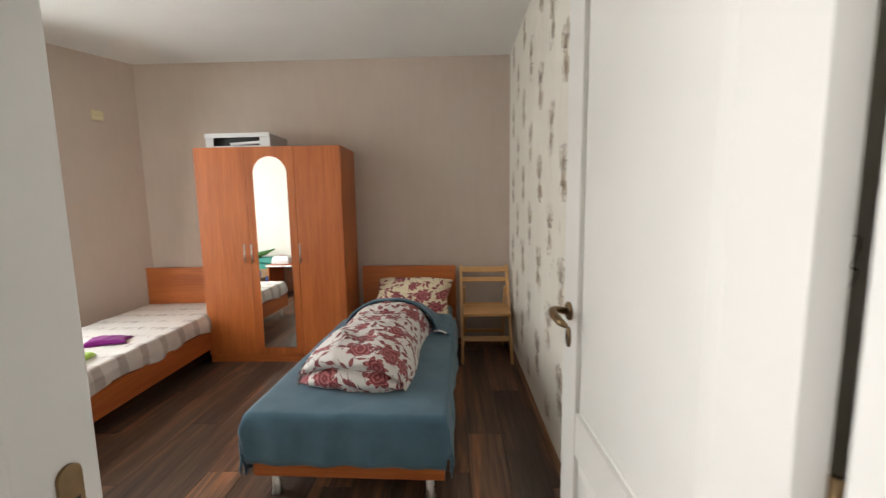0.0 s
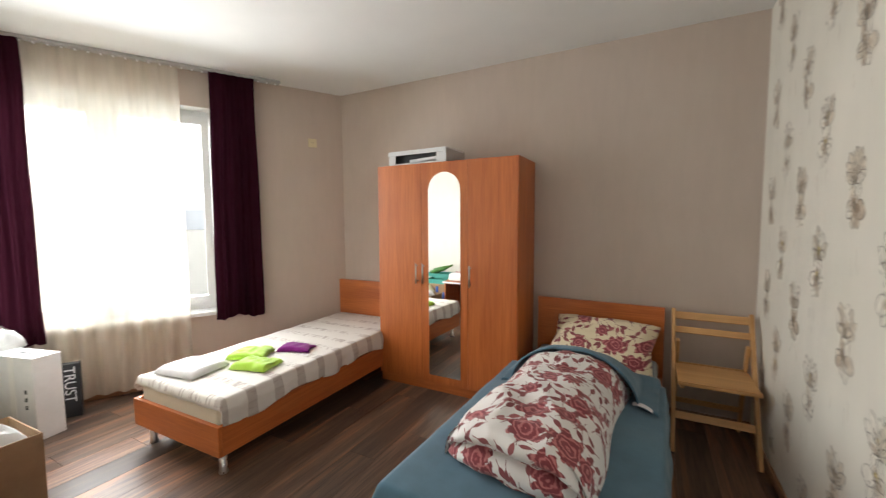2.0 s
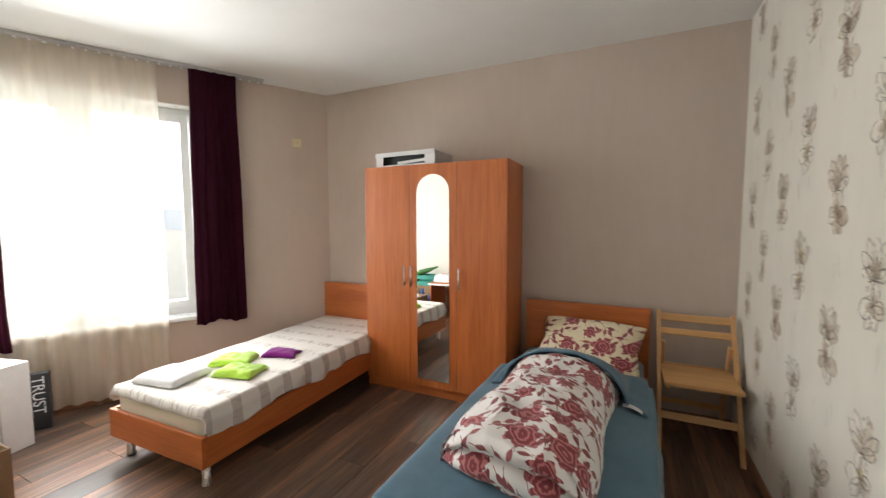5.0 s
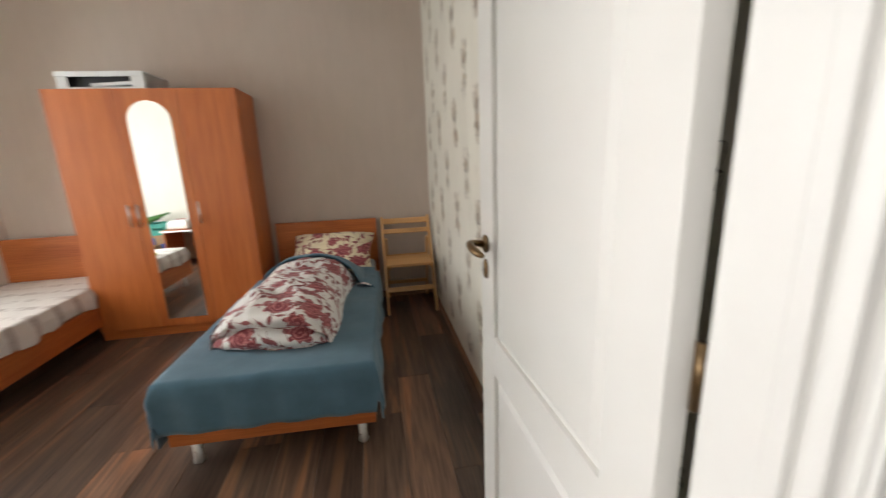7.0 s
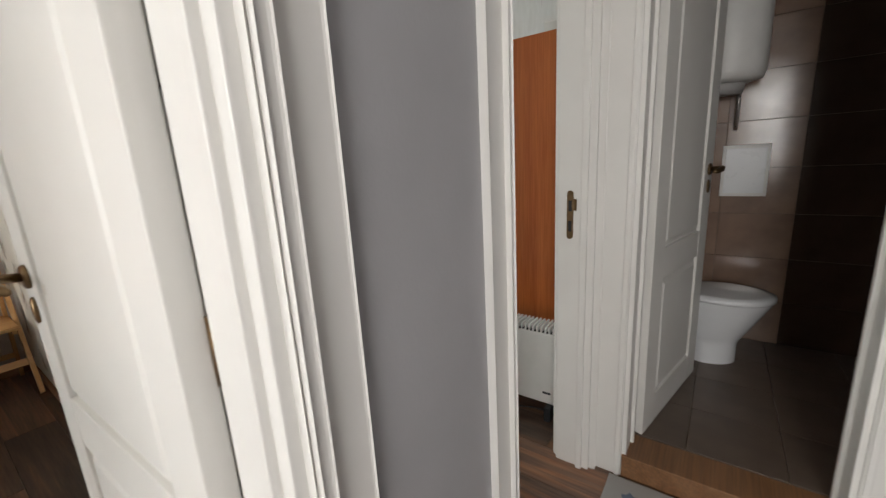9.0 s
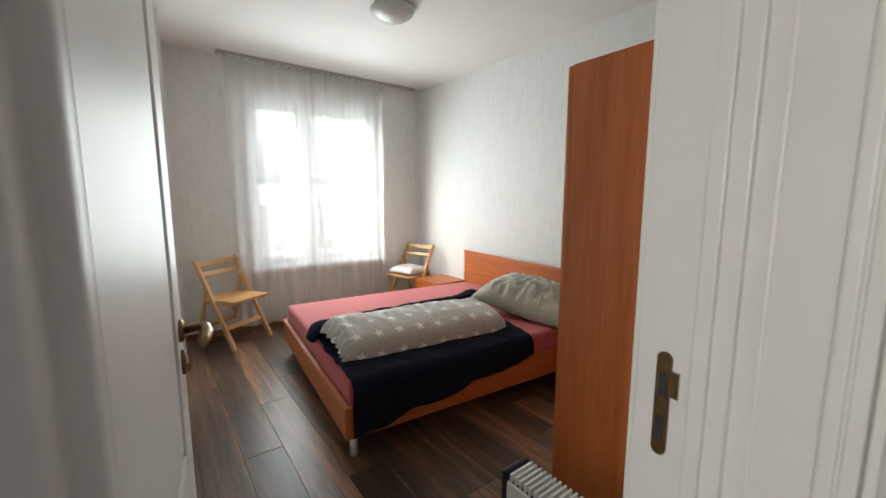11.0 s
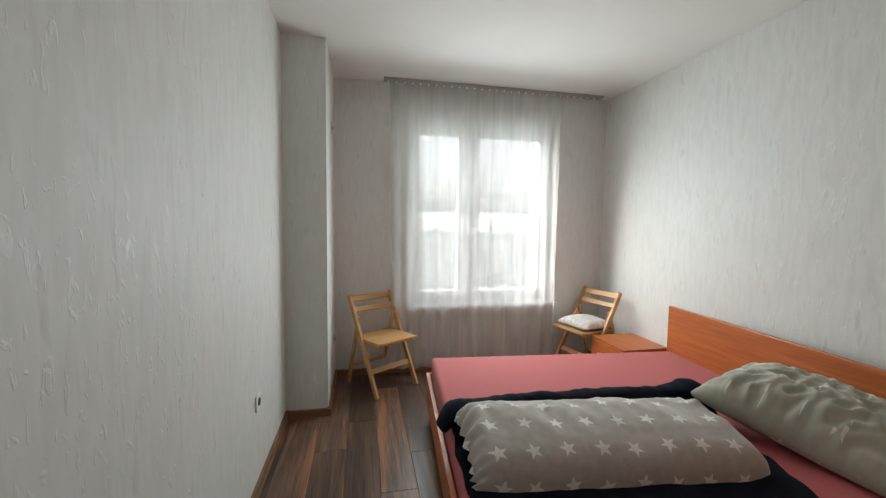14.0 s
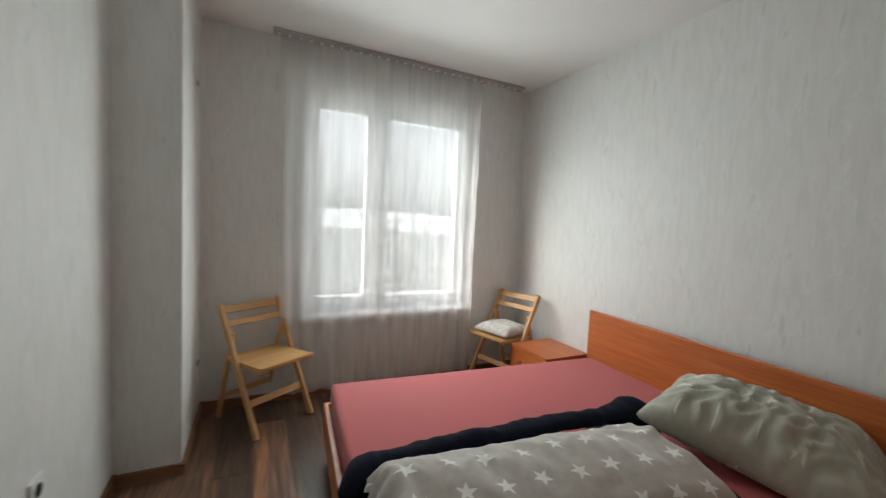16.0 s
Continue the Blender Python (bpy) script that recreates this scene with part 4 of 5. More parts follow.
def folding_chair(m, label):
    root = thing("folding_chair", m, label, "chair", "folding wooden chairs")
    for s in (-1, 1):
        part("long_leg", bar(bmesh.new(), (s * 0.205, -0.20, 0.005), (s * 0.205, 0.20, 0.775), 0.022, 0.042), M_BEECH, root)
        part("rear_leg", bar(bmesh.new(), (s * 0.180, 0.255, 0.005), (s * 0.180, 0.095, 0.60), 0.020, 0.034), M_BEECH, root)
        part("seat_rail", box(s * 0.1695 - 0.01, s * 0.1695 + 0.01, -0.20, 0.17, 0.395, 0.42, 0.003), M_BEECH_X, root)
    part("seat", box(-0.192, 0.192, -0.225, 0.15, 0.42, 0.437, 0.005), M_BEECH_X, root, "varnished wooden seat board")
    for a, b in ((-0.225, -0.205), (0.13, 0.15)):
        part("seat_edge", box(-0.192, 0.192, a, b, 0.437, 0.443, 0.002), M_BEECH_X, root)
    for z, hh in ((0.715, 0.05), (0.635, 0.042)):
        y = lerp(-0.20, 0.20, (z + hh / 2) / 0.775)
        part("back_slat", place(box(-0.196, 0.196, -0.008, 0.008, 0, hh, 0.004), pose(0, y - 0.004, z, -27)), M_BEECH_X, root)
    part("front_stretcher", place(box(-0.196, 0.196, -0.008, 0.008, 0, 0.042, 0.003), pose(0, -0.105, 0.17, -27)), M_BEECH_X, root)
    part("rear_stretcher", place(box(-0.172, 0.172, -0.007, 0.007, 0, 0.034, 0.003), pose(0, 0.213, 0.145, 15)), M_BEECH_X, root)
    return root


folding_chair(pose(0.577, 3.42, 0), "varnished beech folding chair in the bedroom corner")
folding_chair(pose(1.788, 4.125, 0, 0, 0, 33.7), "varnished beech folding chair by the window")
folding_chair(pose(3.67, 4.10, 0, 0, 0, -76), "varnished beech folding chair with a seat cushion")
single("seat_cushion", puff(0.36, 0.36, 0.062, 4, 8.0, 0.010, 0.005, 0.35, 30, 0.06), plain("patterned_cushion", (0.62, 0.58, 0.56), 0.9, 0, 0.25, 30), pose(3.66, 4.09, 0.444, 0, 0, -76), "pale patterned cushion on the folding chair", "cushion", smooth=True)

# ---- clutter beside the window ----
wb = thing("white_carton", pose(-3.115, 1.528, 0, 0, 0, 14.5), "tall white product carton on the floor", "box")
part("body", box(-0.375, 0, 0, 0.15, 0, 0.53, 0.004), M_WCARD, wb)
part("tape", box(-0.215, -0.165, -0.0012, 0.0, 0.0, 0.53), M_WHITE, wb)
part("slot", box(-0.24, -0.13, 0.07, 0.085, 0.5301, 0.5312), M_DARK, wb)
for i in range(3):
    part("mark", box(-0.085, -0.065, -0.0015, 0, 0.20 + i * 0.05, 0.225 + i * 0.05), M_INK, wb)
bb = thing("black_carton", pose(-3.31, 1.81, 0, 0, 0, SLANT), "slim black carton with white lettering", "box")
part("body", box(0, 0.17, -0.06, 0, 0, 0.38, 0.003), M_BLACK, bb)
text("lettering", "TRUST", 0.085, M_PAPERINK, pose(0.055, 0.001, 0.235, 90, 90, 180), bb)
for i in range(4):
    part("print_line", box(0.10 + i * 0.012, 0.106 + i * 0.012, -0.001, 0.0012, 0.05, 0.20), M_PAPERINK, bb)

tb = thing("low_table", pose(0, 0, 0), "cherry laminate table covered with clutter", "table")
part("tabletop", box(-2.38, -1.70, 0.50, 1.035, 0.475, 0.50, 0.003), M_CHERRY_X, tb)
part("edge_trim", box(-2.38, -1.70, 1.035, 1.041, 0.476, 0.499), M_WHITE, tb, "pale edge strip")
for x in (-2.37, -1.73):
    part("side_panel", box(x, x + 0.02, 0.52, 1.0, 0, 0.475, 0.001), M_CHERRY, tb)

tub = thing("food_tub", pose(-2.20, 0.88, 0.50), "white plastic tub with a clear lid", "tub")
part("body", puff(0.26, 0.18, 0.10, 8, 0, 0, 0, 0.2, 22, 0.02), M_WHITE, tub, "", True)
part("label", box(-0.05, 0.05, -0.05, 0.0, 0.121, 0.123, 0.001), M_RED, tub, "red label")
cr = thing("carton", pose(-2.57, 1.205, 0, 0, 0, 3), "open brown cardboard carton full of odds and ends", "box")
for q in ((-0.19, 0.19, -0.14, -0.134), (-0.19, 0.19, 0.134, 0.14), (-0.19, -0.184, -0.134, 0.134), (0.184, 0.19, -0.134, 0.134)):
    part("side", box(*q, 0, 0.34), M_CARD, cr)
part("bottom", box(-0.184, 0.184, -0.134, 0.134, 0, 0.006), M_CARD, cr)
single("packing_paper", puff(0.25, 0.20, 0.10, 3, 3.0, 0.05, 0.03, 0.3, 20), M_WCARD, pose(-2.55, 1.21, 0.22, 12, -18, 20), "crumpled white packing in the carton", "packing", smooth=False)
single("yellow_bag", puff(0.26, 0.2, 0.10, 3, 5.0, 0.04, 0.02, 0.4, 26), M_YBAG, pose(-2.86, 1.16, 0.28, 0, 0, 20), "yellowish plastic bag on boxes", "bag", smooth=True)
single("black_box", box(-0.09, 0.09, -0.10, 0.10, 0, 0.42, 0.004), M_BLACK, pose(-2.45, 1.03 + 0.0, 0) @ pose(-0.42, 0.13, 0), "dark carton standing among the boxes", "box")
single("brown_box", box(-0.2, 0.2, -0.16, 0.16, 0, 0.30, 0.004), M_CARD, pose(-3.28, 1.10, 0, 0, 0, 12), "closed brown cardboard box", "box")
single("white_basin", puff(0.34, 0.26, 0.10, 8, 0, 0, 0, 0.2, 20, 0.02), M_WHITE, pose(-3.28, 1.08, 0.30, 0, 0, 10), "white plastic basin on a cardboard box", "basin", smooth=True)
single("plastic_bag", puff(0.42, 0.36, 0.42, 2.6, 6.0, 0.10, 0.04, 0.3, 30), M_BAG, pose(-3.62, 0.86, 0, 0, 0, 30), "bulging cloudy plastic bag", "bag", smooth=True)
single("plastic_bag", puff(0.30, 0.26, 0.26, 2.6, 9.0, 0.07, 0.03, 0.3, 26), M_YBAG, pose(-3.55, 0.86, 0.50, 0, 10, 60), "knotted yellowish plastic bag", "bag", smooth=True)
single("plastic_bag", puff(0.26, 0.2, 0.12, 2.6, 2.0, 0.05, 0.03, 0.3, 22), M_BAG, pose(-3.62, 1.50, 0.50, 0, 0, 10), "white plastic bag behind the carton", "bag", smooth=True)
single("brown_box", box(-0.21, 0.21, -0.14, 0.14, 0, 0.41, 0.004), M_CARD, pose(-2.61, 0.655, 0, 0, 0, 2), "closed brown cardboard box under the crate", "box")
ct = thing("plastic_crate", pose(-2.61, 0.66, 0.41) @ Matrix.Diagonal((1.2, 1.0, 1.1, 1)), "teal plastic crate with bottles and greens", "crate")
for q in ((-0.17, 0.17, -0.12, -0.112), (-0.17, 0.17, 0.112, 0.12), (-0.17, -0.162, -0.112, 0.112), (0.162, 0.17, -0.112, 0.112)):
    part("side", box(*q, 0.0, 0.06), M_GREENTEAL, ct)
    part("rim", box(*q, 0.09, 0.14), M_GREENTEAL, ct)
part("base", box(-0.162, 0.162, -0.112, 0.112, 0, 0.008), M_GREENTEAL, ct)
for x in (-0.166, 0.166):
    for y in (-0.116, 0.116):
        part("post", box(x - 0.008, x + 0.008, y - 0.008, y + 0.008, 0.0, 0.14), M_GREENTEAL, ct)
for i, (x, y, r) in enumerate(((-0.06, 0.0, 20), (0.05, 0.03, -30))):
    b = tube(bmesh.new(), [(-0.14, 0, 0), (0.02, 0, 0.01), (0.10, 0, 0.03), (0.16, 0, 0.04)], [0.035, 0.035, 0.015, 0.013], 12)
    single("bottle", b, M_GREEN, pose(-2.61 + x, 0.66 + y, 0.575 + 0.05 * i, 0, -8, r), "dark green bottle lying on the crate", "bottle", smooth=True)
for i, (x, hh, mt) in enumerate(((-2.53, 0.40, M_BLUE), (-2.42, 0.32, M_BLUE))):
    single("cleaner_bottle", lathe(bmesh.new(), [(0.038, 0), (0.04, 0.02), (0.04, hh * 0.65), (0.018, hh * 0.8), (0.018, hh)], 18, 0, 0, 1.2, 0.8), mt, pose(x, 0.93, 0), "tall blue detergent bottle beside the cartons", "bottle", "detergent bottles", smooth=True)
single("white_bag", puff(0.32, 0.24, 0.34, 2.8, 12.0, 0.03, 0.02, 0.25, 24), M_YBAG, pose(-2.74, 0.92, 0), "round pale plastic bag among the cartons", "bag", smooth=True)

# ---- double bedroom ----
UL, VW = 1.92, 1.68
DB = pose(1.925, 1.90, 0, 0, 0, -4.9)
db = thing("double_bed", DB, "cherry laminate double bed with a coral sheet", "bed")
part("footboard", box(0, 0.026, 0, VW, 0.13, 0.30, 0.003), M_CHERRY_Y, db)
for a, b in ((0, 0.026), (VW - 0.026, VW)):
    part("side_rail", box(0.026, UL - 0.03, a, b, 0.13, 0.30, 0.003), M_CHERRY_X, db)
part("headboard", box(UL - 0.03, UL, -0.01, VW + 0.01, 0.08, 0.765, 0.004), M_CHERRY_Y, db, "cherry laminate headboard")
part("slat_base", box(0.026, UL - 0.03, 0.026, VW - 0.026, 0.17, 0.19), M_CARD, db)
for x in (0.06, UL - 0.08):
    for y in (0.07, VW - 0.07):
        part("leg", lathe(bmesh.new(), [(0.024, 0.0), (0.026, 0.006), (0.021, 0.02), (0.021, 0.13)], 18, x, y), M_STEEL, db, "round chrome leg", True)
single("mattress", box(0.035, UL - 0.032, 0.032, VW - 0.032, 0.191, 0.425, 0.03, 4), M_CORAL, DB, "mattress under a smooth coral pink sheet", "mattress", smooth=True)


def navy(u, v):
    # v runs from the hanging hem over the mattress edge to the fold
    hang = lerp(0.285, 0.13, u) + 0.012 * math.sin(u * 17) + 0.01 * n3(u * 9, 0.2, 4.0)
    s = lerp(-hang, 0.76, v)
    right = 1.235 + 0.13 * max(0, s) / 0.72 + 0.02 * n3(s * 7, 0.0, 5.0)
    x = lerp(0.032 + 0.012 * n3(s * 8, 1.0, 2.0), right, u)
    wr = 0.010 * n3(x * 6, s * 6, 4.0) + 0.008 * (1 - 2.2 * abs(n3(x * 9 + s * 5, s * 11, 1.0)))
    if s < 0:
        return (x, -0.014 - 0.016 * min(1, -s / 0.05) - 0.016 * n3(x * 9, s * 5, 7.0) * min(1, -s / 0.1), 0.440 + s)
    rise = 0.05 * math.exp(-((s - 0.68) / 0.06) ** 2) + 0.05 * math.exp(-((u - 0.93) / 0.05) ** 2) * min(1, s / 0.5)
    return (x, s, 0.442 + max(-0.006, wr) + rise)


navy_blanket = thick(single("blanket", sheet(navy, 70, 64), M_NAVY, DB, "navy blue fleece blanket spread over the bed edge", "blanket", smooth=True), 0.008)


def ridge(u, v):
    # the bunched edge of the navy blanket, thickest where it ends in a lump
    x = lerp(-0.03, 1.36, u)
    a = v * 6.2832
    end = math.sin(math.pi * min(1, u / 0.035) / 2) * math.sin(math.pi * min(1, (1 - u) / 0.03) / 2)
    r = (0.030 + 0.022 * math.exp(-((u - 0.93) / 0.06) ** 2) + 0.022 * math.exp(-((u - 0.03) / 0.06) ** 2) + 0.010 * n3(u * 16, v * 3, 2.0)) * (0.15 + 0.85 * end)
    yc = 0.69 + 0.05 * math.sin(u * 3.0) - 0.03 * math.exp(-(u / 0.06) ** 2) + 0.012 * n3(u * 9, 0, 3.0)
    zc = 0.484 + 0.028 * math.sin(min(1, u * 4) * 1.57) + 0.035 * u ** 2 - 0.02 * math.exp(-(u / 0.05) ** 2)
    return (x, yc + r * 1.7 * math.cos(a), zc + r * math.sin(a) + 0.006 * n3(u * 40, v * 6, 1.0))


part("bunched_edge", sheet(ridge, 120, 20), M_NAVY, navy_blanket, "bunched edge of the navy blanket", True)


def roll(u, v):
    x = lerp(0.055, 1.175, u)
    a = math.pi * (1.0 - v)
    e = min(1.0, (u / 0.05) ** 0.5 if u < 0.05 else 1.0, ((1 - u) / 0.05) ** 0.5 if u > 0.95 else 1.0)
    c, s = math.cos(a), math.sin(a)
    yc = lerp(0.425, 0.385, u)
    y = yc - 0.235 * math.copysign(abs(c) ** 0.8, c) * (0.92 + 0.08 * e) * -1
    z = 0.450 + 0.150 * abs(s) ** 0.62 * (0.35 + 0.65 * e)
    pl = (1 - 2.4 * abs(n3(x * 8, v * 5, 6.0)))
    pf = 1 - 2.3 * abs(n3(x * 17, v * 6 + x * 3, 8.0))
    z += (0.016 * n3(x * 5, v * 4, 2.0) + (0.013 * pl + 0.008 * pf) * min(1, max(0, v - 0.3) * 4)) * abs(s)
    if u < 0.10:
        x += (0.016 * n3(v * 22, 0.5, 3.0) - 0.010 * math.sin(v * 60)) * (1 - u / 0.10)
    return (x, y, z)


single("folded_duvet", sheet(roll, 90, 60), M_STAR, DB, "folded grey duvet printed with white stars", "duvet", smooth=True)
single("pillow", puff(0.80, 0.56, 0.20, 2.4, 14.0, 0.042, 0.022, 0.35, 70, 0.10, 6.0), M_STAR_OLIVE, DB @ pose(1.625, 0.40, 0.428, 0, -8, 112), "crumpled olive grey pillow printed with stars", "pillow", smooth=True)


def nightstand(m, label):
    root = thing("nightstand", m, label, "nightstand", "nightstands by the double bed")
    for a in (0, 0.404):
        part("side_panel", box(0.018, 0.40, a, a + 0.016, 0, 0.402, 0.001), M_CHERRY, root)
    part("back_panel", box(0.39, 0.40, 0.016, 0.404, 0.0, 0.402), M_CHERRY, root)
    part("top", box(0.0, 0.405, -0.005, 0.425, 0.402, 0.42, 0.002), M_CHERRY_Y, root)
    for z0, z1 in ((0.04, 0.212), (0.218, 0.396)):
        dr = part("drawer", box(0.0, 0.017, 0.003, 0.417, z0, z1, 0.0015), M_CHERRY_Y, root)
        bm = tube(bmesh.new(), [(-0.024, 0.12, (z0 + z1) / 2), (-0.024, 0.30, (z0 + z1) / 2)], 0.005, 10)
        for y in (0.14, 0.28):
            tube(bm, [(-0.024, y, (z0 + z1) / 2), (0.0, y, (z0 + z1) / 2)], 0.004, 8)
        part("handle", bm, M_STEEL, dr, "brushed steel bar handle", True)
    return root


nightstand(pose(3.47, 1.27, 0), "cherry laminate nightstand with two drawers")
nightstand(pose(3.59, 3.45, 0), "cherry laminate nightstand in the window corner")

V0, V1 = 2.453, 3.36
w2 = thing("wardrobe", Matrix(), "tall cherry laminate wardrobe behind the door", "wardrobe")
for a in (V0, V1 - 0.018):
    part("side_panel", box(a, a + 0.018, 0.496, 1.053, 0, 1.79, 0.001), M_CHERRY, w2)
part("top_panel", box(V0 + 0.018, V1 - 0.018, 0.496, 1.053, 1.772, 1.79, 0.001), M_CHERRY_X, w2)
part("back_panel", box(V0 + 0.018, V1 - 0.018, 0.496, 0.504, 0, 1.772), M_CHERRY, w2)
part("plinth", box(V0 + 0.018, V1 - 0.018, 1.035, 1.05, 0, 0.07), M_CHERRY_X, w2)
for a, b, hx in ((V0, (V0 + V1) / 2, 1), ((V0 + V1) / 2, V1, 0)):
    dd = part("door", box(a + 0.0015, b - 0.0015, 1.055, 1.073, 0.072, 1.788, 0.0015), M_CHERRY, w2)
    bar_handle("handle", b - 0.03 if hx else a + 0.03, 1.073, 0.87, 1.03, 1, dd)
rt = thing("router", pose(2.55, 0.68, 1.79), "small white router on the wardrobe", "router")
part("body", box(-0.06, 0.06, -0.10, 0.10, 0, 0.055, 0.008), M_WHITE, rt)
part("antenna", tube(bmesh.new(), [(0.0, -0.06, 0.05), (0.0, -0.07, 0.09), (0.0, 0.0, 0.10)], 0.004), M_BLACK, rt, "black aerial", True)

ht = thing("convector_heater", pose(2.09, 0.53, 0), "white electric convector heater on the floor", "heater")
part("body", box(0.0, 0.11, 0.02, 0.45, 0.07, 0.425, 0.006), M_WHITE, ht)
for y in (0.0, 0.45):
    part("end_cap", box(-0.004, 0.114, y, y + 0.02, 0.065, 0.455, 0.008), M_BLACK, ht, "black plastic end cap")
for i in range(22):
    y = 0.032 + i * 0.0192
    part("grille_bar", place(box(0, 0.104, -0.0035, 0.0035, 0, 0.03, 0.001, 1), pose(0.003, y, 0.424, 0, 0, 0)), M_WHITE, ht)
part("grille_shadow", box(0.006, 0.104, 0.022, 0.448, 0.4252, 0.428), M_DARK, ht)
for y in (0.05, 0.38):
    part("foot", box(-0.04, 0.15, y, y + 0.03, 0, 0.07, 0.006), M_BLACK, ht, "black plastic foot")
part("badge", box(-0.0015, 0.0, 0.06, 0.10, 0.12, 0.13), M_INK, ht)
part("cable", tube(bmesh.new(), [(0.0, 0.44, 0.08), (-0.05, 0.48, 0.008), (-0.02, 0.30, 0.006), (0.03, 0.15, 0.006), (0.05, 0.0, 0.006)], 0.004), M_BLACK, ht, "black power cable", True)

cl = thing("ceiling_lamp", pose(2.66, 2.66, H), "round frosted glass ceiling lamp", "lamp")
part("base", lathe(bmesh.new(), [(0.115, -0.02), (0.115, 0.0)], 32), M_WHITE, cl, "", True)
part("shade", lathe(bmesh.new(), [(0.001, -0.098), (0.05, -0.094), (0.10, -0.078), (0.14, -0.05), (0.152, -0.026), (0.145, -0.018)], 40), plain("frosted_glass", (0.55, 0.58, 0.54), 0.25, 0, 0.05), cl, "frosted greenish glass bowl", True)

# ---- bathroom ----
M_TILE = plain("beige_tile", (0.25, 0.165, 0.12), 0.15, 0, 0.18, 5)
M_TILEDARK = plain("dark_brown_tile", (0.055, 0.032, 0.022), 0.08, 0, 0.2, 6)
M_TILEFLOOR = plain("brown_floor_tile", (0.13, 0.095, 0.072), 0.35, 0, 0.15, 5)
M_GROUT = plain("grout", (0.22, 0.17, 0.13), 0.9)
structure("bathroom_floor", box(1.93, 3.4, -1.3, 0.36, -0.05, 0.086), M_GROUT, "raised bathroom floor bed", "floor")
single("threshold", box(1.895, 2.045, BY0 + 0.002, BY1 - 0.002, 0.0, 0.092, 0.004), M_SKIRT, Matrix(), "brown wooden step at the bathroom door", "step", kind="structure")
wbe = structure("wall_bath_east", box(3.26, 3.4, -1.3, 0.36, -0.05, H), M_GROUT, "tiled bathroom wall", "wall")
wbn = structure("wall_bath_north", box(2.05, 3.26, 0.345, 0.36, 0.09, H), M_GROUT, "tiled bathroom wall", "wall")


def tiles(parent, origin, ax, ay, nx, ny, w, h, mat, keep=None):
    """Thin tiles with open joints, objects of their own on one mesh."""
    me = mesh("tile", box(0.001, w - 0.001, -0.007, 0, 0.001, h - 0.001, 0.0015, 1), mat)
    rot = Matrix((ax, Vector(ay).cross(Vector(ax)), ay)).transposed().to_4x4()
    for i in range(nx):
        for j in range(ny):
            ob = new("tile", me)
            ob.parent = parent
            ob.matrix_basis = Matrix.Translation(Vector(origin) + Vector(ax) * (i * w) + Vector(ay) * (j * h)) @ rot


tiles(wbe, (3.26, 0.345, 0.09), (0, -1, 0), (0, 0, 1), 2, 10, 0.33, 0.25, M_TILE)
tiles(wbe, (3.26, -0.315, 0.09), (0, -1, 0), (0, 0, 1), 3, 10, 0.33, 0.25, M_TILEDARK)
tiles(wbn, (2.08, 0.345, 0.09), (1, 0, 0), (0, 0, 1), 3, 10, 0.33, 0.25, M_TILE)
bfl = structure("bathroom_tiles", box(2.05, 2.06, -1.29, -1.28, 0.02, 0.08), M_GROUT, "brown bathroom floor tiles", "floor")
me = mesh("tile", box(0.001, 0.299, 0.001, 0.299, 0.08, 0.093, 0.0015, 1), M_TILEFLOOR)
for i in range(4):
    for j in range(5):
        ob = new("tile", me)
        ob.parent = bfl
        ob.matrix_basis = pose(2.048 + i * 0.3, 0.045 - j * 0.3, 0)

tl = thing("toilet", pose(2.93, 0.075, 0.093) @ Matrix.Scale(0.88, 4), "white ceramic toilet with a closed lid", "toilet")


def bowl(u, v):
    a = u * 6.2832
    z = lerp(0.0, 0.395, v)
    k = lerp(0.62, 1.0, max(0, (v - 0.35) / 0.65) ** 0.7) if v > 0.35 else lerp(0.72, 0.62, v / 0.35)
    front = lerp(0.16, 0.31, max(0, v - 0.3) / 0.7)
    x = 0.175 * k * math.cos(a)
    s = math.sin(a)
    y = -0.06 + (front * s if s < 0 else 0.16 * k * s)
    return (x, y, z)


part("bowl", sheet(bowl, 36, 18), M_CERAMIC, tl, "", True)
part("lid", place(lathe(bmesh.new(), [(0.182, 0.395), (0.188, 0.405), (0.186, 0.428), (0.15, 0.436), (0.001, 0.438)], 36, 0, 0, 1.0, 1.32), pose(0, -0.13, 0)), M_CERAMIC, tl, "white plastic lid", True)
part("cistern", box(-0.18, 0.18, 0.13, 0.29, 0.40, 0.77, 0.025, 3), M_CERAMIC, tl, "", True)
part("cistern_lid", box(-0.185, 0.185, 0.125, 0.295, 0.77, 0.795, 0.01), M_CERAMIC, tl)
part("outlet", tube(bmesh.new(), [(0, 0.05, 0.12), (0, 0.14, 0.16), (0, 0.22, 0.10), (0, 0.30, 0.10)], 0.05, 14), M_CERAMIC, tl, "", True)
bo = thing("water_heater", pose(3.09, 0.04, 1.52), "white cylindrical water heater on the wall", "water heater")
part("tank", lathe(bmesh.new(), [(0.10, 0.0), (0.15, 0.015), (0.16, 0.05), (0.16, 0.80), (0.14, 0.84)], 32), M_WHITE, bo, "", True)
part("cover", lathe(bmesh.new(), [(0.07, -0.05), (0.08, -0.01), (0.08, 0.0)], 24), M_RAIL, bo, "grey bottom cover", True)
for y in (-0.06, 0.05):
    part("pipe", tube(bmesh.new(), [(0.05, y, 0.0), (0.05, y, -0.12), (0.15, y, -0.22)], 0.009), M_STEEL, bo, "steel water pipe", True)
ap = thing("access_panel", pose(3.252, -0.08, 1.075), "white square access panel in the tiles", "access panel")
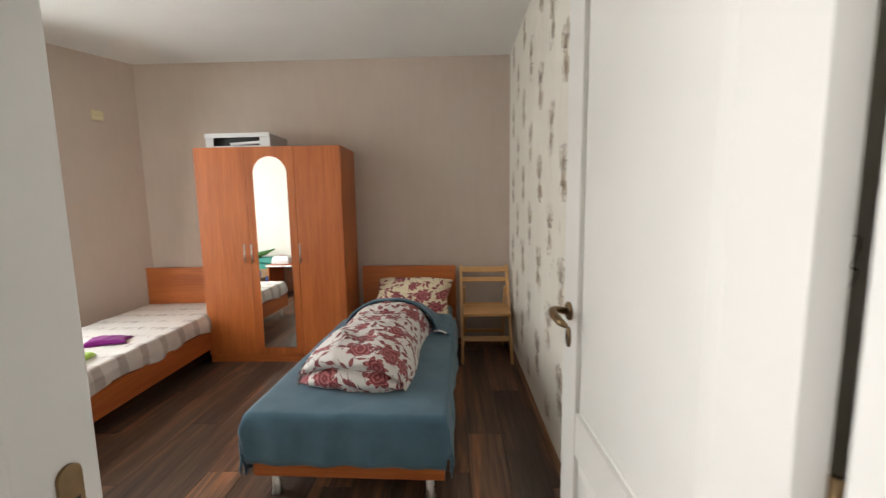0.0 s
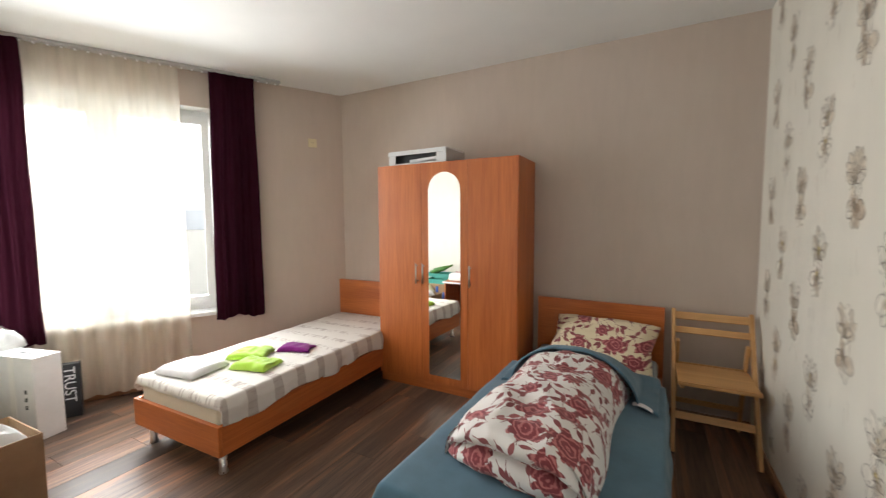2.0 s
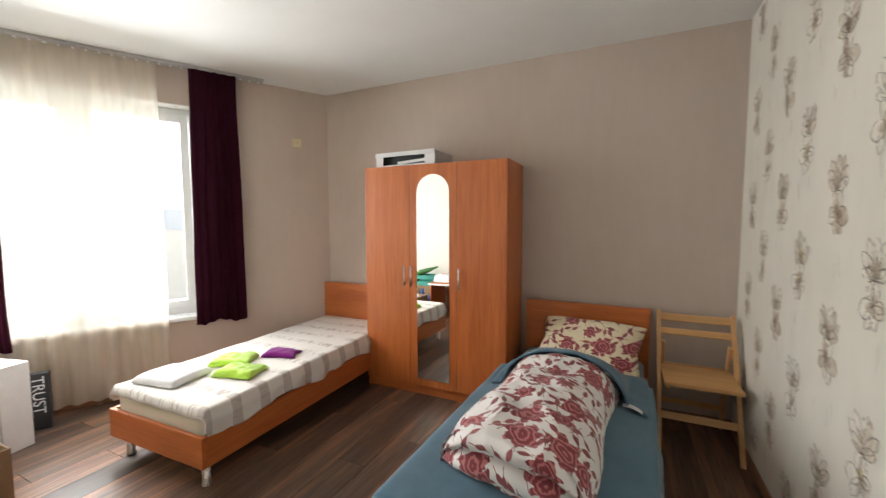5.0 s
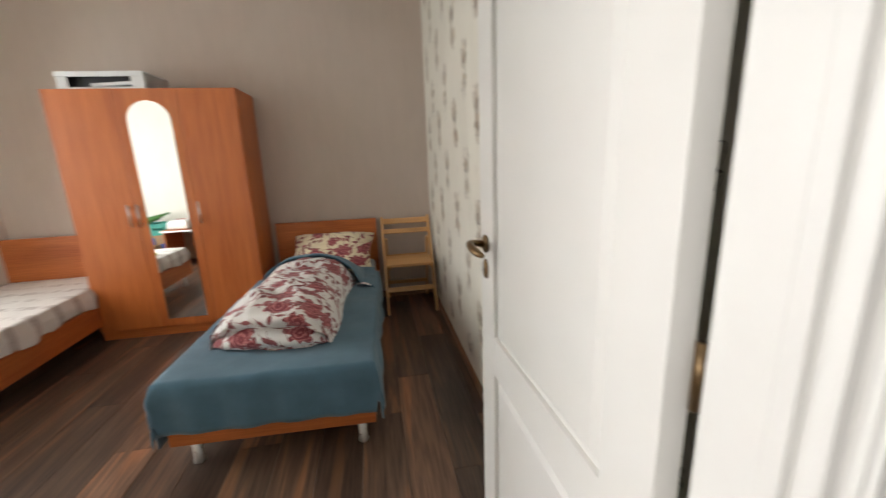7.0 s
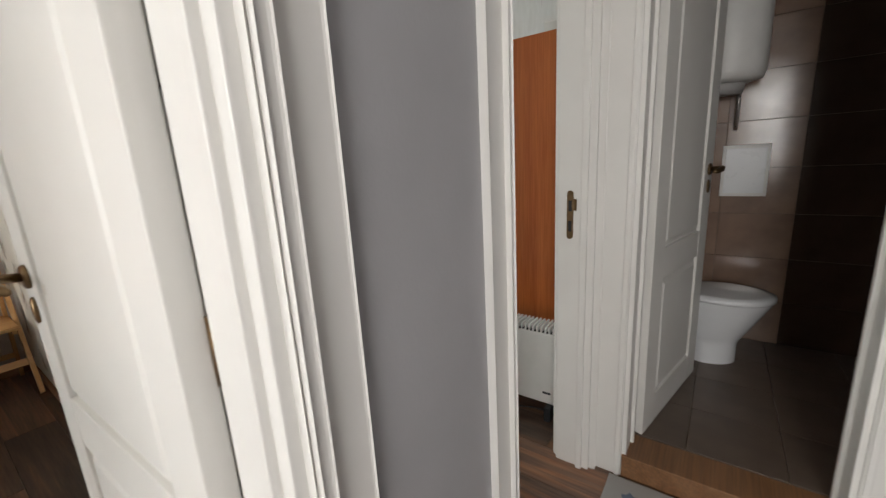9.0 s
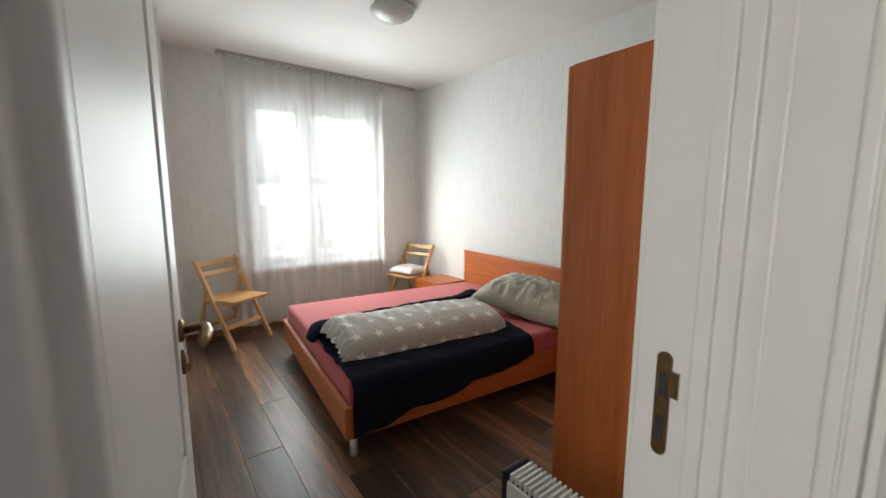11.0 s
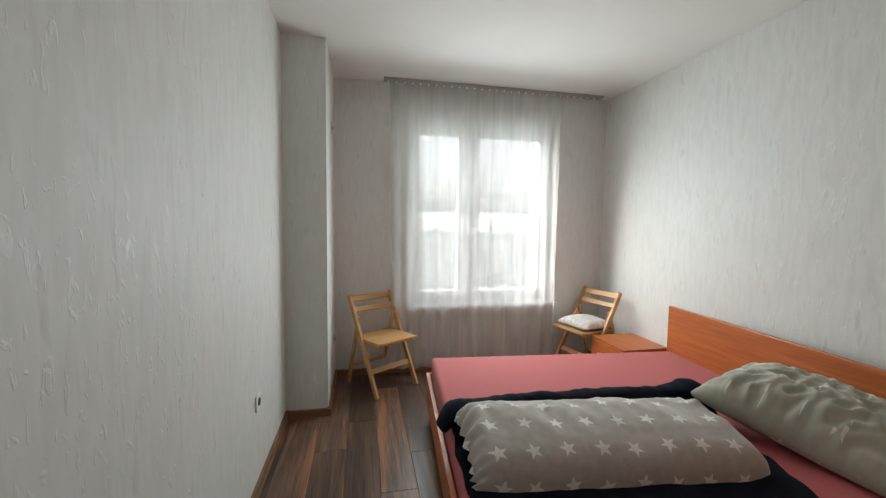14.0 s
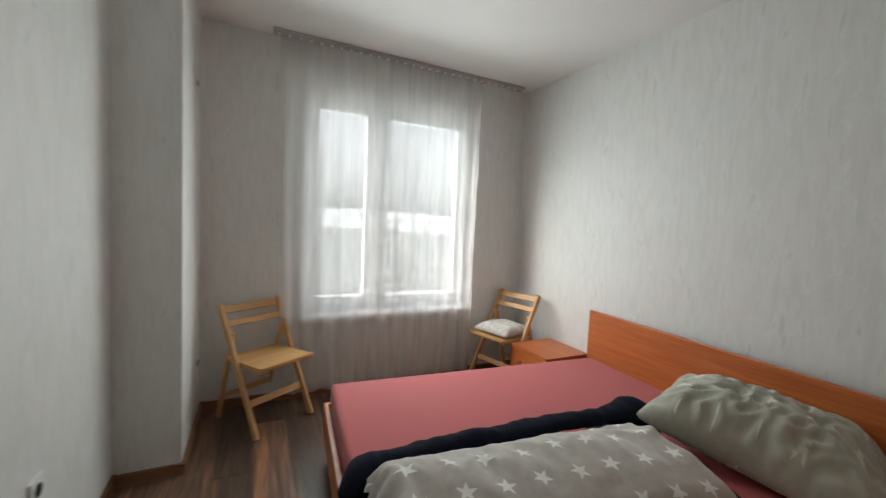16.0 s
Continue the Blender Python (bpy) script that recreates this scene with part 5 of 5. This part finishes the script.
part("surround", box(-0.008, 0, -0.105, 0.105, -0.14, 0.14, 0.003), M_WHITE, ap)
part("hatch", box(-0.013, -0.008, -0.09, 0.09, -0.122, 0.122, 0.002), M_PVC, ap)
single("floor_drain", lathe(bmesh.new(), [(0.055, 0), (0.055, 0.004), (0.001, 0.005)], 20), M_DARK, pose(2.62, -0.62, 0.093), "dark round floor drain", "drain")
mt = thing("door_mat", pose(1.615, -0.05, 0), "grey mat with slate blue fish and shells", "mat")
part("pad", box(-0.25, 0.265, -0.36, 0.33, 0, 0.010, 0.004), M_MAT, mt)
for x, y, r, q in ((0.17, 0.24, 10, 0), (0.10, 0.17, 80, 1), (0.16, 0.08, -20, 2), (0.04, 0.26, 0, 1), (0.0, 0.05, 50, 2), (0.15, -0.10, 20, 0), (-0.05, -0.15, 0, 2), (0.10, -0.25, 60, 1), (-0.12, 0.18, 30, 0)):
    bm = bmesh.new()
    n = 20
    ring = []
    for i in range(n):
        a = 6.2832 * i / n
        if q == 0:
            rr = 0.028 + 0.006 * math.cos(6 * a)
        elif q == 1:
            rr = 0.030 * (0.55 + 0.45 * abs(math.cos(a))) + (0.012 if abs(a - math.pi) < 0.4 else 0)
        else:
            rr = 0.018 + 0.018 * abs(math.cos(2.5 * a))
        ring.append(bm.verts.new((rr * math.cos(a), rr * math.sin(a), 0)))
    bm.faces.new(ring)
    part("print", place(bm, pose(x, y, 0.0112, 0, 0, r)), M_MATBLUE, mt)

# ---- outdoors ----
M_GROUND = plain("winter_grass", (0.11, 0.115, 0.105), 0.95, 0, 0.2, 0.3)
M_BARK = plain("grey_bark", (0.20, 0.18, 0.165), 0.9, 0, 0.3, 9, 0.4, 30)
# haze over the hills is put in as a pale colour and a faint emission
M_HILL = plain("woods_haze_glow", (0.58, 0.60, 0.62), 1.0, 0, 0.15, 0.05)
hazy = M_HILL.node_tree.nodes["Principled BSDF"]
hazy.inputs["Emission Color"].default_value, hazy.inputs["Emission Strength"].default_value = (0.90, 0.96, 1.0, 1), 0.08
gb = bmesh.new()
bmesh.ops.create_grid(gb, x_segments=8, y_segments=8, size=600)
structure("ground", place(gb, pose(0, 0, -3.2)), M_GROUND, "dull winter grass around the building", "ground")


def hills(u, v):
    a = u * 6.2832
    r = 260 + 40 * math.sin(a * 5)
    z = lerp(-4, 10 + 6 * n3(math.cos(a) * 3, math.sin(a) * 3, 1.0), v)
    return (r * math.cos(a), r * math.sin(a), z)


structure("backdrop", sheet(hills, 120, 3), M_HILL, "distant wooded hills with haze put in as a pale glow", "hills")


def tree(m, seed, height, label):
    """A bare winter tree: a tapered trunk with limbs that fork into many thin twigs."""
    rng = random.Random(seed)
    root = thing("tree", m, label, "tree", "bare trees outside")
    trunk, limbs = bmesh.new(), bmesh.new()

    def grow(bm, p, d, length, r, depth):
        pts, rs = [p.copy()], [r]
        for i in range(4):
            d = (d + Vector((rng.uniform(-1, 1), rng.uniform(-1, 1), rng.uniform(-0.5, 0.8))) * 0.16).normalized()
            p = p + d * (length / 4)
            pts.append(p.copy())
            rs.append(r * (1 - 0.12 * (i + 1)))
        tube(bm, pts, rs, 8 if depth < 2 else 4)
        if depth >= 5:
            return
        for i in range(3 if depth < 4 else 2):
            k = rng.randint(2, 4)
            nd = (d + Vector((rng.uniform(-1, 1), rng.uniform(-1, 1), rng.uniform(-0.2, 0.6))) * 0.75).normalized()
            grow(limbs, pts[k], nd, length * rng.uniform(0.6, 0.8), rs[k] * 0.6, depth + 1)

    grow(trunk, Vector((0, 0, 0)), Vector((0.05, 0, 1)), height * 0.36, height * 0.018, 0)
    part("trunk", trunk, M_BARK, root, "", True)
    part("branches", limbs, M_BARK, root, "bare leafless branches")
    return root


tree(pose(2.6, 13.5, -3.2), 4, 10.5, "bare winter tree close to the window")
tree(pose(7.0, 17.0, -3.2), 9, 11.5, "bare winter tree outside")
tree(pose(5.2, 12.0, -3.2), 15, 9.0, "slim bare winter tree outside")
tree(pose(-1.0, 19.0, -3.2), 21, 11.0, "bare winter tree farther off")

# ---- printed flowers of the wallpaper ----
M_PETAL = [plain("print_tan", (0.56, 0.47, 0.365), 0.6, 0, 0.15, 30), plain("print_ivory", (0.78, 0.74, 0.65), 0.6, 0, 0.1, 30), plain("print_taupe", (0.68, 0.61, 0.50), 0.6, 0, 0.15, 30), plain("print_yellow", (0.66, 0.53, 0.22), 0.6, 0, 0.15, 30), plain("print_sepia", (0.19, 0.155, 0.125), 0.6, 0, 0.3, 30), plain("print_umber", (0.36, 0.27, 0.19), 0.6, 0, 0.2, 30)]
rng = random.Random(5)
fl = bmesh.new()
level = [0.0]


def petal(cy, cz, ang, length, width, fill, line=1.0):
    """A rounded petal on the wall with an uneven sepia outline and a shaded throat."""
    n = 9
    level[0] = (level[0] + 0.00004) % 0.0012
    x = 0.8246 - level[0]
    ca, sa = math.cos(ang), math.sin(ang)
    bend = rng.uniform(-0.12, 0.12)
    edge = []
    for s in (1, -1):
        for i in range(n + 1):
            t = i / n if s == 1 else 1 - i / n
            w = width * math.sin(math.pi * t ** 1.15) ** 0.7 * (1 + 0.06 * rng.uniform(-1, 1))
            edge.append((t * length, s * w / 2 + bend * length * t * t))
    pts = [(cy + a * ca - b * sa, cz + a * sa + b * ca) for a, b in edge]
    if min(q for _, q in pts) < 0.07 or max(q for _, q in pts) > H - 0.01:
        return
    def fan(points, at, mat):
        my, mz = sum(p for p, _ in points) / len(points), sum(q for _, q in points) / len(points)
        mid = fl.verts.new((at, my, mz))
        ring = [fl.verts.new((at, p, q)) for p, q in points]
        for i in range(len(ring)):
            fl.faces.new((mid, ring[i], ring[(i + 1) % len(ring)])).material_index = mat
    fan(pts, x, fill)
    if rng.random() < 0.7:
        fan([(cy + a * 0.55 * ca - b * 0.5 * sa, cz + a * 0.55 * sa + b * 0.5 * ca) for a, b in edge], x - 0.00015, 0 if fill != 0 else 5)
    for i in range(len(pts) - 1):
        if rng.random() < 0.10:
            continue
        t = line * (0.0017 + 0.0028 * rng.random())
        (p0, q0), (p1, q1) = pts[i], pts[i + 1]
        dy, dz = p1 - p0, q1 - q0
        ln = math.hypot(dy, dz)
        if ln < 1e-6:
            continue
        oy, oz = -dz / ln * t, dy / ln * t
        fl.faces.new([fl.verts.new((x - 0.0003, a, b)) for a, b in ((p0, q0), (p1, q1), (p1 + oy, q1 + oz), (p0 + oy, q0 + oz))]).material_index = 4


def motif(cy, top, brown):
    """A cup-shaped bloom over an open one; brown or ivory with a yellow throat."""
    rad = math.radians
    for deg, L, w in ((158, 0.075, 0.036), (22, 0.075, 0.036), (132, 0.105, 0.040), (50, 0.110, 0.040), (112, 0.118, 0.040), (70, 0.128, 0.038), (90, 0.120, 0.044), (145, 0.055, 0.032), (35, 0.055, 0.032)):
        petal(cy, top - 0.132, rad(deg + rng.uniform(-5, 5)), L * rng.uniform(0.93, 1.05), w, rng.choice((2, 2, 1) if brown else (1, 1, 2)))
    petal(cy, top - 0.130, rad(90), 0.050, 0.034, 5 if brown else 3, 0.3)
    flip = 1 if brown else -1
    for deg, L, w in ((104, 0.078, 0.034), (68, 0.080, 0.034), (172, 0.055, 0.036), (212, 0.062, 0.040), (-14, 0.085, 0.062), (-62, 0.088, 0.040), (-96, 0.075, 0.032)):
        petal(cy, top - 0.212, rad(90 + (90 - deg) * flip + rng.uniform(-5, 5)), L * rng.uniform(0.93, 1.05), w, rng.choice((2, 0, 1) if brown else (1, 1, 1, 2)))
    petal(cy, top - 0.222, rad(80), 0.040, 0.026, 5 if brown else 3, 0.3)
    for _ in range(3):
        petal(cy + rng.uniform(-0.08, 0.08), top - rng.uniform(0.33, 0.46), rad(90), rng.uniform(0.03, 0.08), 0.0016, 2, 0.15)


for col in range(12):
    y = 0.70 + 0.256 * col
    top = 0.02 if col % 2 else 0.27
    while top < H + 0.1 and y < 3.62:
        motif(y + 0.02 * math.sin(col * 5.0), top, col % 2 == 1)
        top += 0.533
pr = part("wallpaper_print", fl, M_PETAL[0], wall_east, "sketched brown and ivory flowers")
for m in M_PETAL[1:]:
    pr.data.materials.append(m)
tagged(pr, kind="stuff")

# ---- laminate planks ----
PW, PL = 0.19, 1.285
plank_mesh = {}
i = 0
x = -4.75
while x < 4.0:
    cx = x + PW / 2
    # the stretches of bare floor under this row: hallway, bedrooms
    slant = CY + (cx + 0.06 - CX) * 0.875 / 0.485 if cx < CX else CY
    far = min(4.39, slant) if cx < 0.9 else 4.39
    near = -1.3 if -1.5 < cx < 1.95 else 0.40
    y = -1.5 - (0.43 * (i * 2 % 3)) - 0.1 * (i % 2)
    while y < far:
        a, b = max(y, near), min(y + PL, far)
        if b - a > 0.02:
            size = round(b - a, 3)
            if size not in plank_mesh:
                plank_mesh[size] = mesh("plank", box(0.0006, PW - 0.0006, 0.0006, size - 0.0006, -0.012, 0.0, 0.0012, 1), M_PLANK)
            ob = new("plank", plank_mesh[size])
            ob.parent = floor
            ob.matrix_basis = pose(x, a, 0)
        y += PL
    x += PW
    i += 1
